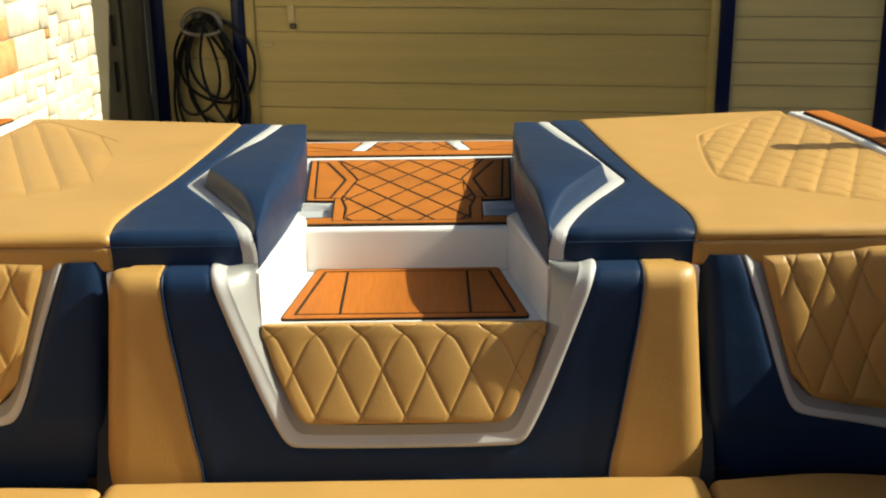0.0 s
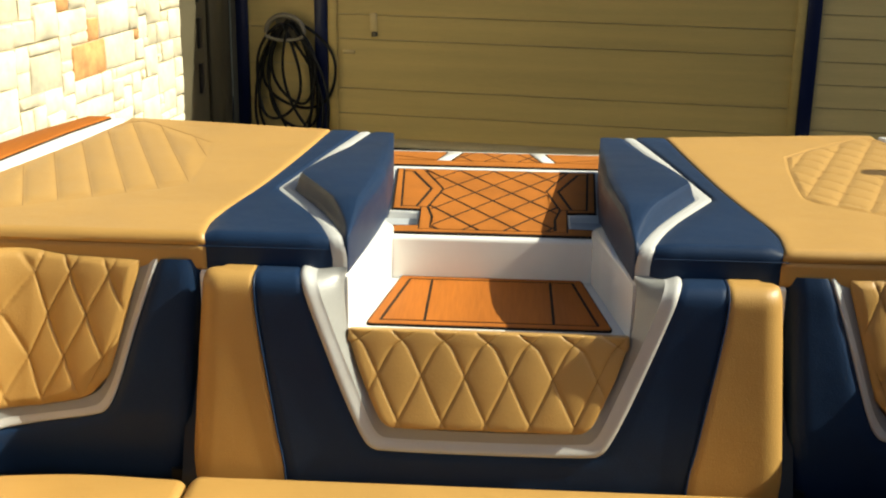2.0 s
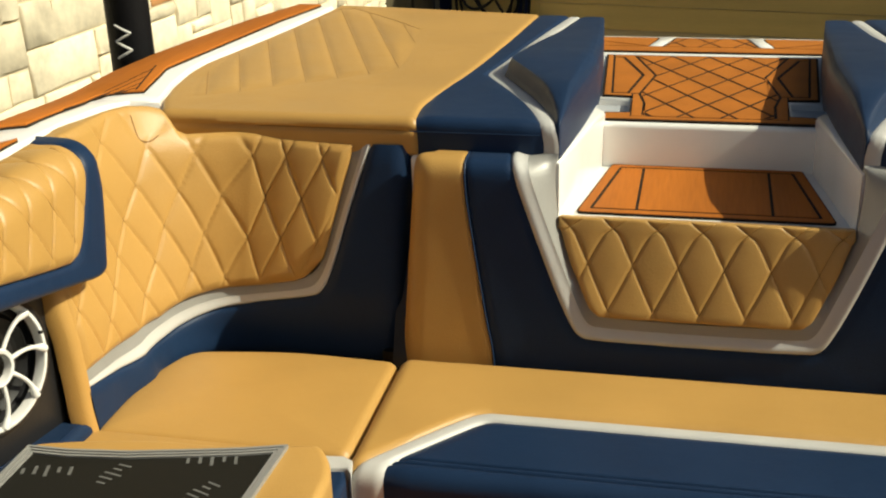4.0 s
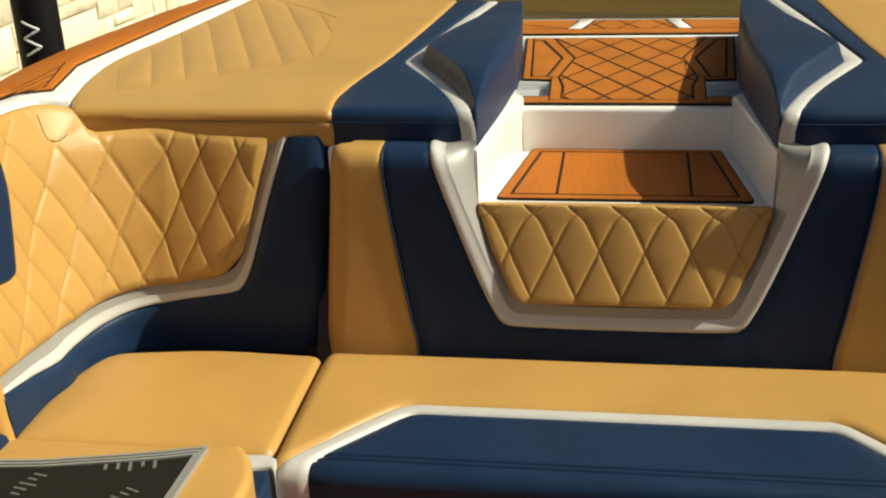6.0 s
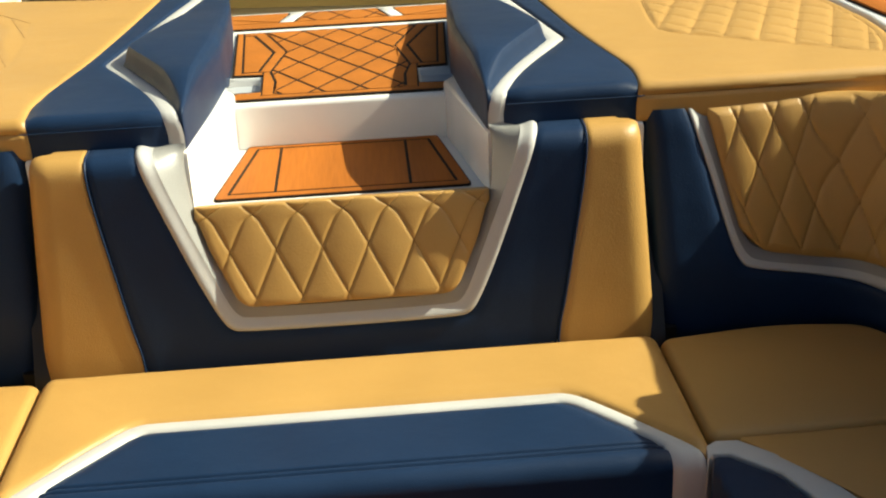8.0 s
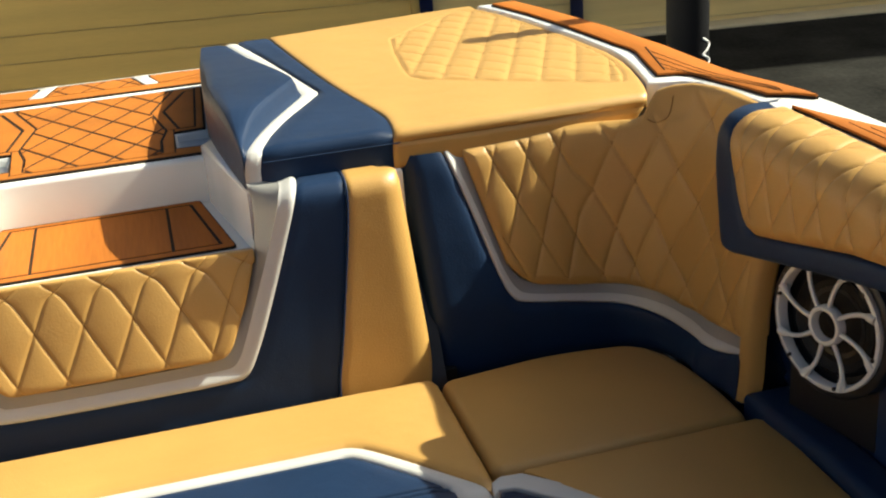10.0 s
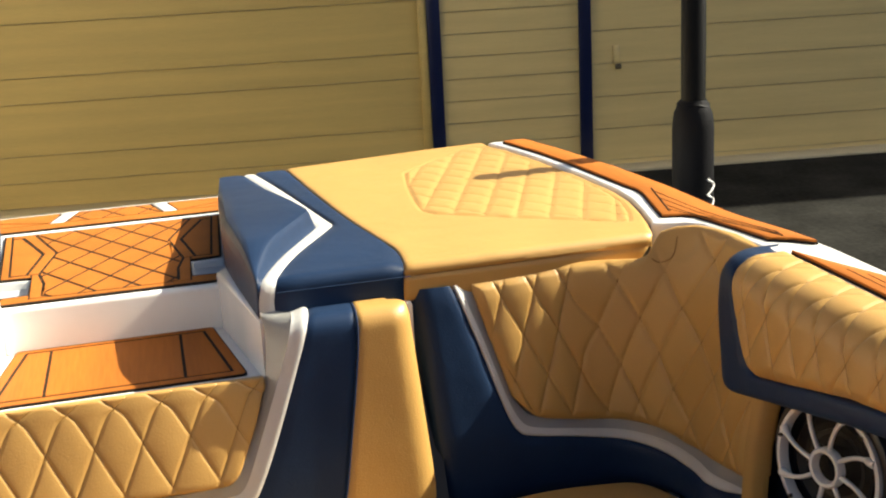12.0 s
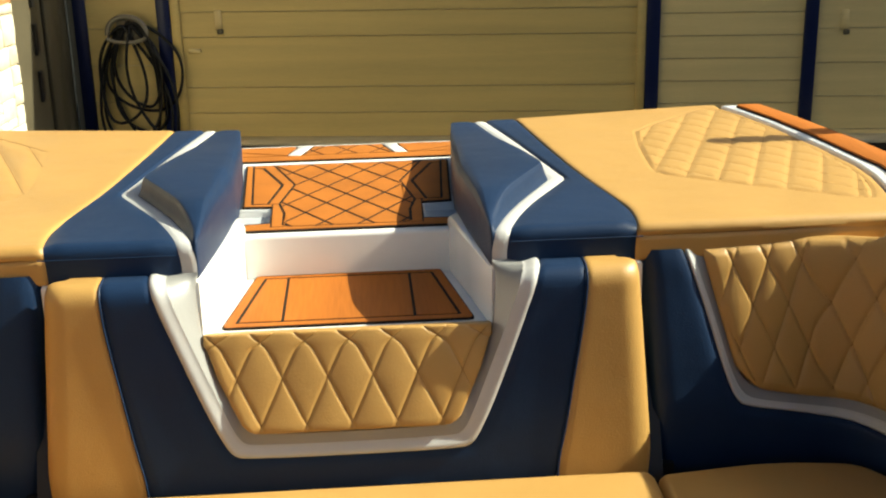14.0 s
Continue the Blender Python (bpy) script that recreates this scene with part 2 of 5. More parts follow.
def tube(points, radius, sides=10, closed=False):
    """A round tube along points; radius is a number or one for each point."""
    bm = bmesh.new()
    pts = [Vector(p) for p in points]
    n = len(pts)
    rings = []
    side = None
    for i, p in enumerate(pts):
        d = (pts[(i + 1) % n if closed else min(i + 1, n - 1)] - pts[i - 1 if (i or closed) else 0]).normalized()
        if side is None:
            side = d.orthogonal().normalized()
        side = (side - d * side.dot(d)).normalized()
        other = d.cross(side)
        r = radius[i] if isinstance(radius, (list, tuple)) else radius
        rings.append([bm.verts.new(p + (side * math.cos(k * 2 * math.pi / sides) + other * math.sin(k * 2 * math.pi / sides)) * r) for k in range(sides)])
    for i in range(n if closed else n - 1):
        a, b = rings[i], rings[(i + 1) % n]
        for k in range(sides):
            bm.faces.new((a[k], a[(k + 1) % sides], b[(k + 1) % sides], b[k]))
    if not closed:
        bm.faces.new(rings[0]), bm.faces.new(rings[-1])
    return bm


def round_poly(pts, r, seg=5):
    """A plan outline with its corners rounded by r (a number or one each)."""
    out = []
    n = len(pts)
    for i in range(n):
        p, a, b = Vector(pts[i]), Vector(pts[i - 1]), Vector(pts[(i + 1) % n])
        rr = r[i] if isinstance(r, (list, tuple)) else r
        if rr <= 0:
            out.append(tuple(p))
            continue
        da, db = (a - p), (b - p)
        k = min(rr, da.length * 0.45, db.length * 0.45)
        p0, p1 = p + da.normalized() * k, p + db.normalized() * k
        for j in range(seg + 1):
            t = j / seg
            out.append(tuple(p0 * (1 - t) ** 2 + p * 2 * t * (1 - t) + p1 * t ** 2))
    return out


def mirror(pts, s):
    return pts if s > 0 else [(-x, y) for x, y in reversed(pts)]


def chaikin(pts, rounds=2):
    pts = [Vector(p) for p in pts]
    for _ in range(rounds):
        out = [pts[0]]
        for p, q in zip(pts, pts[1:]):
            out += [p.lerp(q, 0.25), p.lerp(q, 0.75)]
        pts = out + [pts[-1]]
    return pts


def strip(base, P, Q, height, m=6, s=1, back=0.02, rounds=2, sub=1, by_place=False):
    """A skin over base between two lines P and Q of as many points each. height(t, v, across) is its relief."""
    P, Q = chaikin(P, rounds), chaikin(Q, rounds)
    if sub > 1:
        P = [P[i].lerp(P[i + 1], k / sub) for i in range(len(P) - 1) for k in range(sub)] + [P[-1]]
        Q = [Q[i].lerp(Q[i + 1], k / sub) for i in range(len(Q) - 1) for k in range(sub)] + [Q[-1]]
    n = len(P) - 1

    def fn(u, v):
        i = round(u * n)
        c = P[i].lerp(Q[i], v)
        w = (P[i] - Q[i]).length
        p, nn = base(c.x, c.y), surface_normal(base, c.x, c.y)
        return up((s * p.x, p.y, p.z)), Vector((s * nn.x, nn.y, nn.z)), height(c.x if by_place else u, c.y if by_place else v, min(v, 1 - v) * w)
    return solid_grid(fn, n, m, back)


def profile(y0, z0, lean, z1, r, over):
    """A backrest's section: up from (y0, z0) leaning back, rounded over its top from the height z1."""
    ln = math.hypot(lean, 1)
    dy, dz = lean / ln, 1 / ln
    th = math.atan2(dz, dy)
    l1 = (z1 - z0) / dz

    def at(b):
        if b <= l1:
            return y0 + dy * b, z0 + dz * b
        ya, za = y0 + dy * l1, z1
        q = min((b - l1) / r, th)
        y, z = ya + r * (math.sin(th) - math.sin(th - q)), za + r * (math.cos(th - q) - math.cos(th))
        return y + max(b - l1 - r * th, 0), z
    return at, l1 + r * th + over, dz


# ---- boat: hull, decks and gunwales ----
GUN_IN = {1: [(-1.6, 1.25), (-0.5, 1.248), (0.5, 1.246), (1.0, 1.245), (1.5, 1.243), (1.95, 1.238), (2.05, 1.237), (2.14, 1.236), (2.22, 1.239), (2.285, 1.238), (2.318, 1.215), (2.332, 1.166), (2.345, 1.150), (2.367, 1.158), (2.43, 1.172), (2.493, 1.186), (2.576, 1.200), (2.676, 1.205), (2.762, 1.198), (2.866, 1.190), (2.957, 1.176), (3.124, 1.154), (3.285, 1.122), (3.39, 1.090)],
          -1: [(-1.6, 1.275), (-0.5, 1.274), (0.5, 1.273), (1.0, 1.272), (1.5, 1.272), (2.0, 1.274), (2.10, 1.279), (2.18, 1.281), (2.25, 1.280), (2.292, 1.266), (2.326, 1.240), (2.333, 1.205), (2.345, 1.180), (2.38, 1.190), (2.44, 1.202), (2.493, 1.214), (2.56, 1.222), (2.624, 1.228), (2.70, 1.225), (2.746, 1.218), (2.868, 1.191), (2.975, 1.169), (3.128, 1.141), (3.39, 1.100)]}
GUN_OUT = {1: [(-1.6, 1.36), (1.0, 1.355), (1.8, 1.350), (2.1, 1.345), (2.4, 1.340), (2.614, 1.330), (2.868, 1.302), (3.015, 1.278), (3.167, 1.252), (3.466, 1.185)],
           -1: [(-1.6, 1.41), (1.0, 1.41), (2.165, 1.406), (2.36, 1.408), (2.53, 1.408), (2.72, 1.386), (2.912, 1.348), (3.169, 1.285), (3.431, 1.200)]}
TEAK_IN = {1: [(1.983, 1.327), (2.022, 1.298), (2.045, 1.262), (2.18, 1.261), (2.294, 1.256), (2.340, 1.250), (2.362, 1.227), (2.374, 1.186), (2.482, 1.209), (2.59, 1.233), (2.634, 1.235), (2.692, 1.226), (2.84, 1.211), (3.003, 1.193), (3.168, 1.168), (3.359, 1.125)],
           -1: [(1.983, 1.388), (2.02, 1.36), (2.045, 1.325), (2.18, 1.326), (2.341, 1.322), (2.370, 1.300), (2.385, 1.268), (2.396, 1.239), (2.497, 1.257), (2.604, 1.277), (2.653, 1.270), (2.728, 1.257), (2.86, 1.235), (3.004, 1.211), (3.16, 1.185), (3.377, 1.133)]}
GUN_Z = -0.677

boat = thing("wakeboard_boat", up((0, 1.0, -1.6)), "white and blue wakeboard boat with teak foam decking, standing on asphalt", "boat")


def sheer(bm):
    """The gunwale drops and flares a little towards the stern."""
    c = Vector((0.06, 0.0, E0))
    for v in bm.verts:
        y = v.co.y
        v.co.z -= 0.026 * smoothstep((y - 1.95) / 0.45)
        v.co = c + (v.co - c) * lerp(0.955, 1.0, smoothstep((y - 2.0) / 0.35))
    return bm


def side_band(inner, outer, s, z0, z1, r):
    """A long band between two side lines of as many points, its upper edges eased by r."""
    bm = bmesh.new()
    rows = []
    for (x0, ya), (x1, yb) in zip(inner, outer):
        q = min(r, abs(x1 - x0) * 0.3)
        rows.append([bm.verts.new((s * x, lerp(ya, yb, t), E0 + z)) for x, t, z in ((x0, 0, z0), (x0, 0, z1 - q), (x0 + q * 0.3, 0, z1 - q * 0.3), (x0 + q, 0, z1), (x1 - q, 1, z1), (x1 - q * 0.3, 1, z1 - q * 0.3), (x1, 1, z1 - q), (x1, 1, z0))])
    for a, b in zip(rows, rows[1:]):
        for k in range(8):
            bm.faces.new((a[k], a[(k + 1) % 8], b[(k + 1) % 8], b[k]))
    bm.faces.new(rows[0]), bm.faces.new(rows[-1])
    return sheer(bm)


def finer(line, step=0.08):
    """A side line (y, x) with more points along its long stretches."""
    out = [line[0]]
    for (y0, x0), (y1, x1) in zip(line, line[1:]):
        n = max(1, int(abs(y1 - y0) / step))
        out += [(lerp(y0, y1, k / n), lerp(x0, x1, k / n)) for k in range(1, n + 1)]
    return out


for s in (1, -1):
    line = finer(GUN_IN[s])
    part("gunwale", side_band([(x, y) for y, x in line], [(poly_at(GUN_OUT[s], y), y) for y, _ in line], s, GUN_Z - 0.10, GUN_Z, 0.007), GELCOAT, boat, "glossy white gunwale")
    part("hull_side", prism(mirror([(1.20, -1.6), (1.27, -1.6), (1.265, 1.97), (1.235, 2.5), (1.09, 3.28), (1.02, 3.28), (1.15, 2.5), (1.20, 1.97)], s), E0 - 1.75, E0 + GUN_Z - 0.13), HULL, boat, "dark blue hull side")
# floor is out of view; teak colour chosen to bounce warm light upwards
part("cockpit_floor", box(-1.2, 1.2, -1.6, 2.3, E0 - 1.68, E0 - 1.60), TEAK, boat, "unseen cockpit floor, in teak foam for its warm bounce")
part("hull_bottom", box(-1.0, 1.0, -1.6, 3.3, E0 - 2.0, E0 - 1.70, 0.1), HULL, boat)
part("bulkhead", box(-1.22, 1.22, -1.66, -1.6, E0 - 1.75, E0 - 0.75), GELCOAT, boat, "white forward bulkhead")

# transom: a ledge under each pad, the walk-through well and the aft deck
for s in (1, -1):
    led = [(0.292, 2.282), (0.232, 2.655), (0.262, 2.70), (0.30, 3.0), (0.32, 3.34), (1.0, 3.34), (1.10, 2.8), (1.12, 2.42), (1.05, 2.33), (0.60, 2.325), (0.60, 2.282)]
    part("pad_ledge", prism(mirror(led, s), E0 - 1.15, E0 - 0.786, 0.008, 2), GELCOAT, boat, "white moulded ledge")
part("well_floor", prism([(-0.295, 2.295), (0.295, 2.295), (0.24, 2.665), (-0.24, 2.665)], E0 - 1.0, E0 - 0.915), GELCOAT, boat)
part("deck_lip", prism(round_poly([(-0.262, 2.642), (0.262, 2.642), (0.268, 2.733), (-0.268, 2.733)], [0.02, 0.02, 0.006, 0.006]), E0 - 1.15, E0 - 0.812, 0.010, 3), GELCOAT, boat, "white moulded deck edge")
part("deck_neck", box(-0.189, 0.189, 2.731, 2.858, E0 - 1.15, E0 - 0.8135), GELCOAT, boat)
part("aft_deck", prism(round_poly([(-0.288, 2.856), (0.288, 2.856), (0.335, 3.30), (1.02, 3.35), (1.0, 3.548), (-1.0, 3.548), (-1.02, 3.35), (-0.335, 3.30)], [0, 0, 0, 0, 0.08, 0.08, 0, 0]), E0 - 1.15, E0 - 0.812, 0.006, 2), GELCOAT, boat, "white moulded aft deck")


def cut_tiles(outline, lines, groove, z0, z1, parent, mat, name="teak_tile"):
    """Foam tiles: a plan outline cut along lines (point, direction), each tile a piece of its own with grooves between."""
    bm = bmesh.new()
    bm.faces.new([bm.verts.new((x, y, 0)) for x, y in outline])
    for (px, py), (dx, dy) in lines:
        bmesh.ops.bisect_plane(bm, geom=list(bm.verts) + list(bm.edges) + list(bm.faces), dist=1e-5, plane_co=(px, py, 0), plane_no=(-dy, dx, 0))
    polys = [[v.co.copy() for v in f.verts] for f in bm.faces]
    bm.free()
    for poly in polys:
        b2 = bmesh.new()
        f = b2.faces.new([b2.verts.new(p) for p in poly])
        f.normal_update()
        if f.calc_area() < 2e-5:
            b2.free()
            continue
        try_in = bmesh.ops.inset_individual(b2, faces=[f], thickness=groove / 2, use_even_offset=True)
        bmesh.ops.delete(b2, geom=try_in["faces"], context="FACES")
        pts = [(v.co.x, v.co.y) for v in list(b2.faces)[0].verts]
        b2.free()
        part(name, prism(pts, z0, z1, 0.0004, 1), mat, parent, smooth=False)


def teak_sheet(name, outline, z, mat_label, border=0.0):
    """The black foam base of a teak mat."""
    return part(name, prism(outline, E0 + z, E0 + z + 0.0045), BLACK, boat, mat_label)


# step mat in the well
step_out = round_poly([(-0.262, 2.325), (0.262, 2.325), (0.212, 2.648), (-0.212, 2.648)], 0.014)
mat_step = teak_sheet("step_mat", step_out, -0.9148, "black foam base of the step mat")
def ring_tiles(outer, inner, parent, mat, z0, z1):
    """A band of foam between two outlines of as many corners."""
    n = len(outer)
    bm = bmesh.new()
    o0, i0 = [bm.verts.new((x, y, z0)) for x, y in outer], [bm.verts.new((x, y, z0)) for x, y in inner]
    o1, i1 = [bm.verts.new((x, y, z1)) for x, y in outer], [bm.verts.new((x, y, z1)) for x, y in inner]
    for k in range(n):
        j = (k + 1) % n
        bm.faces.new((o1[k], o1[j], i1[j], i1[k])), bm.faces.new((o0[k], o0[j], i0[j], i0[k]))
        bm.faces.new((o0[k], o0[j], o1[j], o1[k])), bm.faces.new((i0[k], i0[j], i1[j], i1[k]))
    return part("border_band", bm, mat, parent, smooth=False)


def shrink(pts, d):
    """A plan outline moved inwards by d."""
    bm = bmesh.new()
    f = bm.faces.new([bm.verts.new((x, y, 0)) for x, y in pts])
    f.normal_update()
    r = bmesh.ops.inset_region(bm, faces=[f], thickness=d, use_even_offset=True, use_boundary=True)
    bm.faces.ensure_lookup_table()
    face = [g for g in bm.faces if g not in r["faces"]][0]
    out = [(v.co.x, v.co.y) for v in face.verts]
    bm.free()
    return out


step_quad = [(-0.262, 2.325), (0.262, 2.325), (0.212, 2.648), (-0.212, 2.648)]
cut_tiles(shrink(step_quad, 0.026), [((-0.138, 2.4), (0.0, 1)), ((0.138, 2.4), (0.0, 1))], 0.0065, E0 - 0.9105, E0 - 0.9091, mat_step, TEAK_GRAIN)
ring_tiles(round_poly(shrink(step_quad, 0.003), 0.012), round_poly(shrink(step_quad, 0.022), 0.006), mat_step, TEAK_GRAIN, E0 - 0.9105, E0 - 0.9091)

# main mat of the aft deck: border, two wings and a field of diamonds, with a notch each side
deck_half = [(0.238, 2.662), (0.246, 2.70), (0.240, 2.722), (0.182, 2.726), (0.184, 2.862), (0.258, 2.868), (0.282, 3.292)]
deck_out = deck_half + [(-x, y) for x, y in reversed(deck_half)]
mat_deck = teak_sheet("deck_mat", deck_out, -0.8118, "black foam base of the deck mat")
DT0, DT1 = E0 - 0.8075, E0 - 0.8062
for s in (1, -1):
    wing = [(0.198, 2.893), (0.172, 3.07), (0.233, 3.254), (0.2575, 3.258), (0.2340, 2.893)]
    cut_tiles(mirror(wing, s), [], 0.004, DT0, DT1, mat_deck, TEAK)
    side = [(0.184, 2.866), (0.254, 2.872), (0.278, 3.288), (0.262, 3.288), (0.236, 2.887), (0.186, 2.887)]
    cut_tiles(mirror(side, s), [], 0.003, DT0, DT1, mat_deck, TEAK)
    collar = [(0.2605, 3.262), (0.260, 3.288), (0.205, 3.288), (0.138, 3.07), (0.168, 2.887), (0.196, 2.889), (0.168, 3.07), (0.230, 3.258)]
    cut_tiles(mirror(collar, s), [], 0.006, DT0, DT1, mat_deck, TEAK)
    leg = [(0.152, 2.80), (0.168, 2.887), (0.186, 2.887), (0.180, 2.735), (0.178, 2.690), (0.125, 2.690), (0.150, 2.705)]
    cut_tiles(mirror(leg, s), [], 0.006, DT0, DT1, mat_deck, TEAK)
lip = [(0.125, 2.690), (0.178, 2.690), (0.178, 2.720), (0.236, 2.716), (0.240, 2.700), (0.234, 2.668)]
cut_tiles(lip + [(-x, y) for x, y in reversed(lip)], [], 0.003, DT0, DT1, mat_deck, TEAK)
field_half = [(0.125, 2.690), (0.150, 2.705), (0.152, 2.80), (0.168, 2.887), (0.138, 3.07), (0.205, 3.288)]
field = field_half + [(-x, y) for x, y in reversed(field_half)]
DW = 0.0975
dl = []
for k in range(-6, 7):
    for sg in (1, -1):
        dl.append(((k * DW - 0.004, 2.962), (sg * DW / 2, 0.0795)))
cut_tiles(field, dl, 0.0078, DT0, DT1, mat_deck, TEAK)
# recessed latch cups in the notches
for s in (1, -1):
    cup = mirror([(0.180, 2.725), (0.275, 2.725), (0.292, 2.865), (0.182, 2.865)], s)
    part("latch_recess", prism(cup, E0 - 0.90, E0 - 0.830), GREYPLASTIC, boat, "pale grey floor of a latch recess")

# aft strip of teak: a plain band, a trapezoid of diamonds between white ticks, and the ends
mat_aft = teak_sheet("aft_mat", [(-0.36, 3.338), (0.36, 3.338), (0.36, 3.512), (-0.36, 3.512)], -0.8118, "black foam base of the aft mat")
cut_tiles([(-0.355, 3.341), (0.355, 3.341), (0.355, 3.397), (-0.355, 3.397)], [], 0.002, DT0, DT1, mat_aft, TEAK)
al = [((k * DW - 0.004, 3.45), (sg * DW / 2, 0.0795)) for k in range(-5, 6) for sg in (1, -1)]
cut_tiles([(-0.100, 3.509), (-0.134, 3.397), (0.134, 3.397), (0.100, 3.509)], al, 0.007, DT0, DT1, mat_aft, TEAK)
for s in (1, -1):
    cut_tiles(mirror([(0.175, 3.397), (0.355, 3.397), (0.355, 3.509), (0.150, 3.509), (0.150, 3.487)], s), [((0.3 * s, 3.45), (1, 0.4 * s))], 0.006, DT0, DT1, mat_aft, TEAK)
    slot = mirror([(0.136, 3.400), (0.172, 3.400), (0.1475, 3.487), (0.1475, 3.516), (0.102, 3.516)], s)
    part("drain_slot", prism(slot, E0 - 0.8115, E0 - 0.8055, 0.001, 1), GELCOAT, boat, "white gap in the teak mat")

# teak on the gunwales, with an inset panel of narrow planks
for s in (1, -1):
    outer_t = [(y, x - 0.013) for y, x in GUN_OUT[s]]
    wide = 0.0 if s > 0 else 0.05
    long_in = finer(TEAK_IN[s], 0.04)
    fore_in = finer([(-0.6, 1.258 + wide * 0.6), (1.75, 1.257 + wide * 0.6), (1.941, 1.254 + wide * 0.6)], 0.06)
    fore_edge = [(-0.6, 1.338 + wide), (1.70, 1.336 + wide), (1.765, 1.316 + wide), (1.83, 1.292 + wide), (1.895, 1.272 + wide), (1.941, 1.256 + wide * 0.6)]
    for kind_, line, edge in (("long", long_in, outer_t), ("fore", fore_in, fore_edge)):
        far = [max(poly_at(edge, y), x + 0.001) for y, x in line]
        m = part("gunwale_mat", side_band([(x, y) for y, x in line], [(x, y) for (y, _), x in zip(line, far)], s, GUN_Z - 0.002, GUN_Z + 0.004, 0.0), BLACK, boat)
        part("teak_strip", side_band([(x + min(0.003, (f - x) * 0.3), y) for (y, x), f in zip(line, far)], [(f - min(0.003, (f - x) * 0.3), y) for (y, x), f in zip(line, far)], s, GUN_Z + 0.004, GUN_Z + 0.0085, 0.001), TEAK_GRAIN, m)
        if kind_ == "long":
            cuts = [((1.268, 2.613), (1.215, 2.395), 0.0022), ((1.262, 2.575), (1.304, 2.08), 0.0012), ((1.247, 2.51), (1.301, 2.065), 0.0012), ((1.232, 2.45), (1.298, 2.05), 0.0012), ((1.222, 2.41), (1.266, 2.29), 0.0012), ((1.266, 2.29), (1.293, 2.04), 0.0012)]
        else:
            cuts = [((lerp(1.280, 1.310, k / 2), 1.80 - 0.04 * k), (lerp(1.280, 1.312, k / 2), -0.5), 0.0011) for k in range(3)]
        for n, ((xa, ya), (xb, yb), r) in enumerate(cuts):
            if s < 0 and kind_ == "long" and n:
                xb, yb = lerp(xa, xb, 0.42), lerp(ya, yb, 0.42)
            bm = tube([(s * (lerp(xa, xb, k / 12) + wide * 0.85), lerp(ya, yb, k / 12), E0 + GUN_Z + 0.0083) for k in range(13)], r, 6)
            part("groove", sheer(bm), BLACK, m)

# liner of the cockpit sides, and the box under the seats
for s in (1, -1):
    part("side_liner", prism(mirror([(1.235, -1.6), (1.262, -1.6), (1.25, 1.97), (1.20, 2.3), (1.175, 2.3), (1.215, 1.95)], s), E0 - 1.6, E0 + GUN_Z - 0.13), GELCOAT, boat)
part("seat_base", prism([(-1.15, 1.78), (1.15, 1.78), (1.15, 2.28), (-1.15, 2.28)], E0 - 1.6, E0 - 1.30), PLASTIC, boat, "dark box under the seats")


# ---- sun pads ----
PAD_Z, PAD_F, PAD_R = -0.690, 2.228, 0.016
PAD_K = 1.035   # size of the pads against their drawing


def drawn(pts):
    return [(a / PAD_K, b / PAD_K) for a, b in pts]


PAD_OUT = {1: drawn([(2.255, 1.106), (2.275, 1.122), (2.30, 1.132), (2.367, 1.154), (2.43, 1.169), (2.493, 1.183), (2.576, 1.197), (2.676, 1.202), (2.762, 1.195), (2.866, 1.187), (2.957, 1.173), (3.124, 1.151), (3.285, 1.119), (3.39, 1.087)]),
           -1: drawn([(2.255, 1.122), (2.275, 1.142), (2.30, 1.155), (2.38, 1.187), (2.44, 1.199), (2.493, 1.211), (2.56, 1.219), (2.624, 1.225), (2.70, 1.222), (2.746, 1.215), (2.868, 1.188), (2.975, 1.166), (3.128, 1.138), (3.39, 1.097)])}


def pad_base(x, b):
    """The pad's top; below PAD_F it rolls over the front edge and drops."""
    r = PAD_R
    q = (PAD_F - b) / r
    if q < 0:
        p = Vector((x, b, PAD_Z))
    elif q < math.pi / 2:
        p = Vector((x, PAD_F - r * math.sin(q), PAD_Z - r * (1 - math.cos(q))))
    else:
        p = Vector((x, PAD_F - r, PAD_Z - r - (PAD_F - b - r * math.pi / 2)))
    return p * PAD_K


B_LOW = PAD_F - PAD_R * math.pi / 2 - 0.056
QUILT_PAD = drawn([(0.776, 3.125), (0.86, 3.22), (0.96, 3.32), (1.035, 3.39), (1.075, 3.37), (1.105, 3.25), (1.135, 3.10), (1.160, 2.93), (1.180, 2.72), (1.176, 2.58), (1.150, 2.47), (1.125, 2.405), (1.085, 2.42), (1.04, 2.448), (0.97, 2.497), (0.87, 2.565), (0.745, 2.655), (0.724, 2.70), (0.730, 2.80), (0.748, 2.96)])


def poly_depth(x, y, poly):
    """Distance to the outline, positive inside."""
    inside, best = False, 9.0
    for (x0, y0), (x1, y1) in zip(poly, poly[1:] + poly[:1]):
        if (y0 > y) != (y1 > y) and x < (x1 - x0) * (y - y0) / (y1 - y0) + x0:
            inside = not inside
        dx, dy = x1 - x0, y1 - y0
        t = min(max(((x - x0) * dx + (y - y0) * dy) / (dx * dx + dy * dy), 0), 1)
        best = min(best, math.hypot(x - x0 - t * dx, y - y0 - t * dy))
    return best if inside else -best


def pad_quilt(x, y, s):
    p, q = (x - 0.39 * y) / 0.0778 + 0.04, (x + 0.75 * y) / 0.0821
    m, k = abs(p - round(p)) * 2, abs(q - round(q)) * 2 if s > 0 else 1.0
    return min(1 - (1 - m) ** 3, 1 - 0.60 * (1 - k) ** 4)


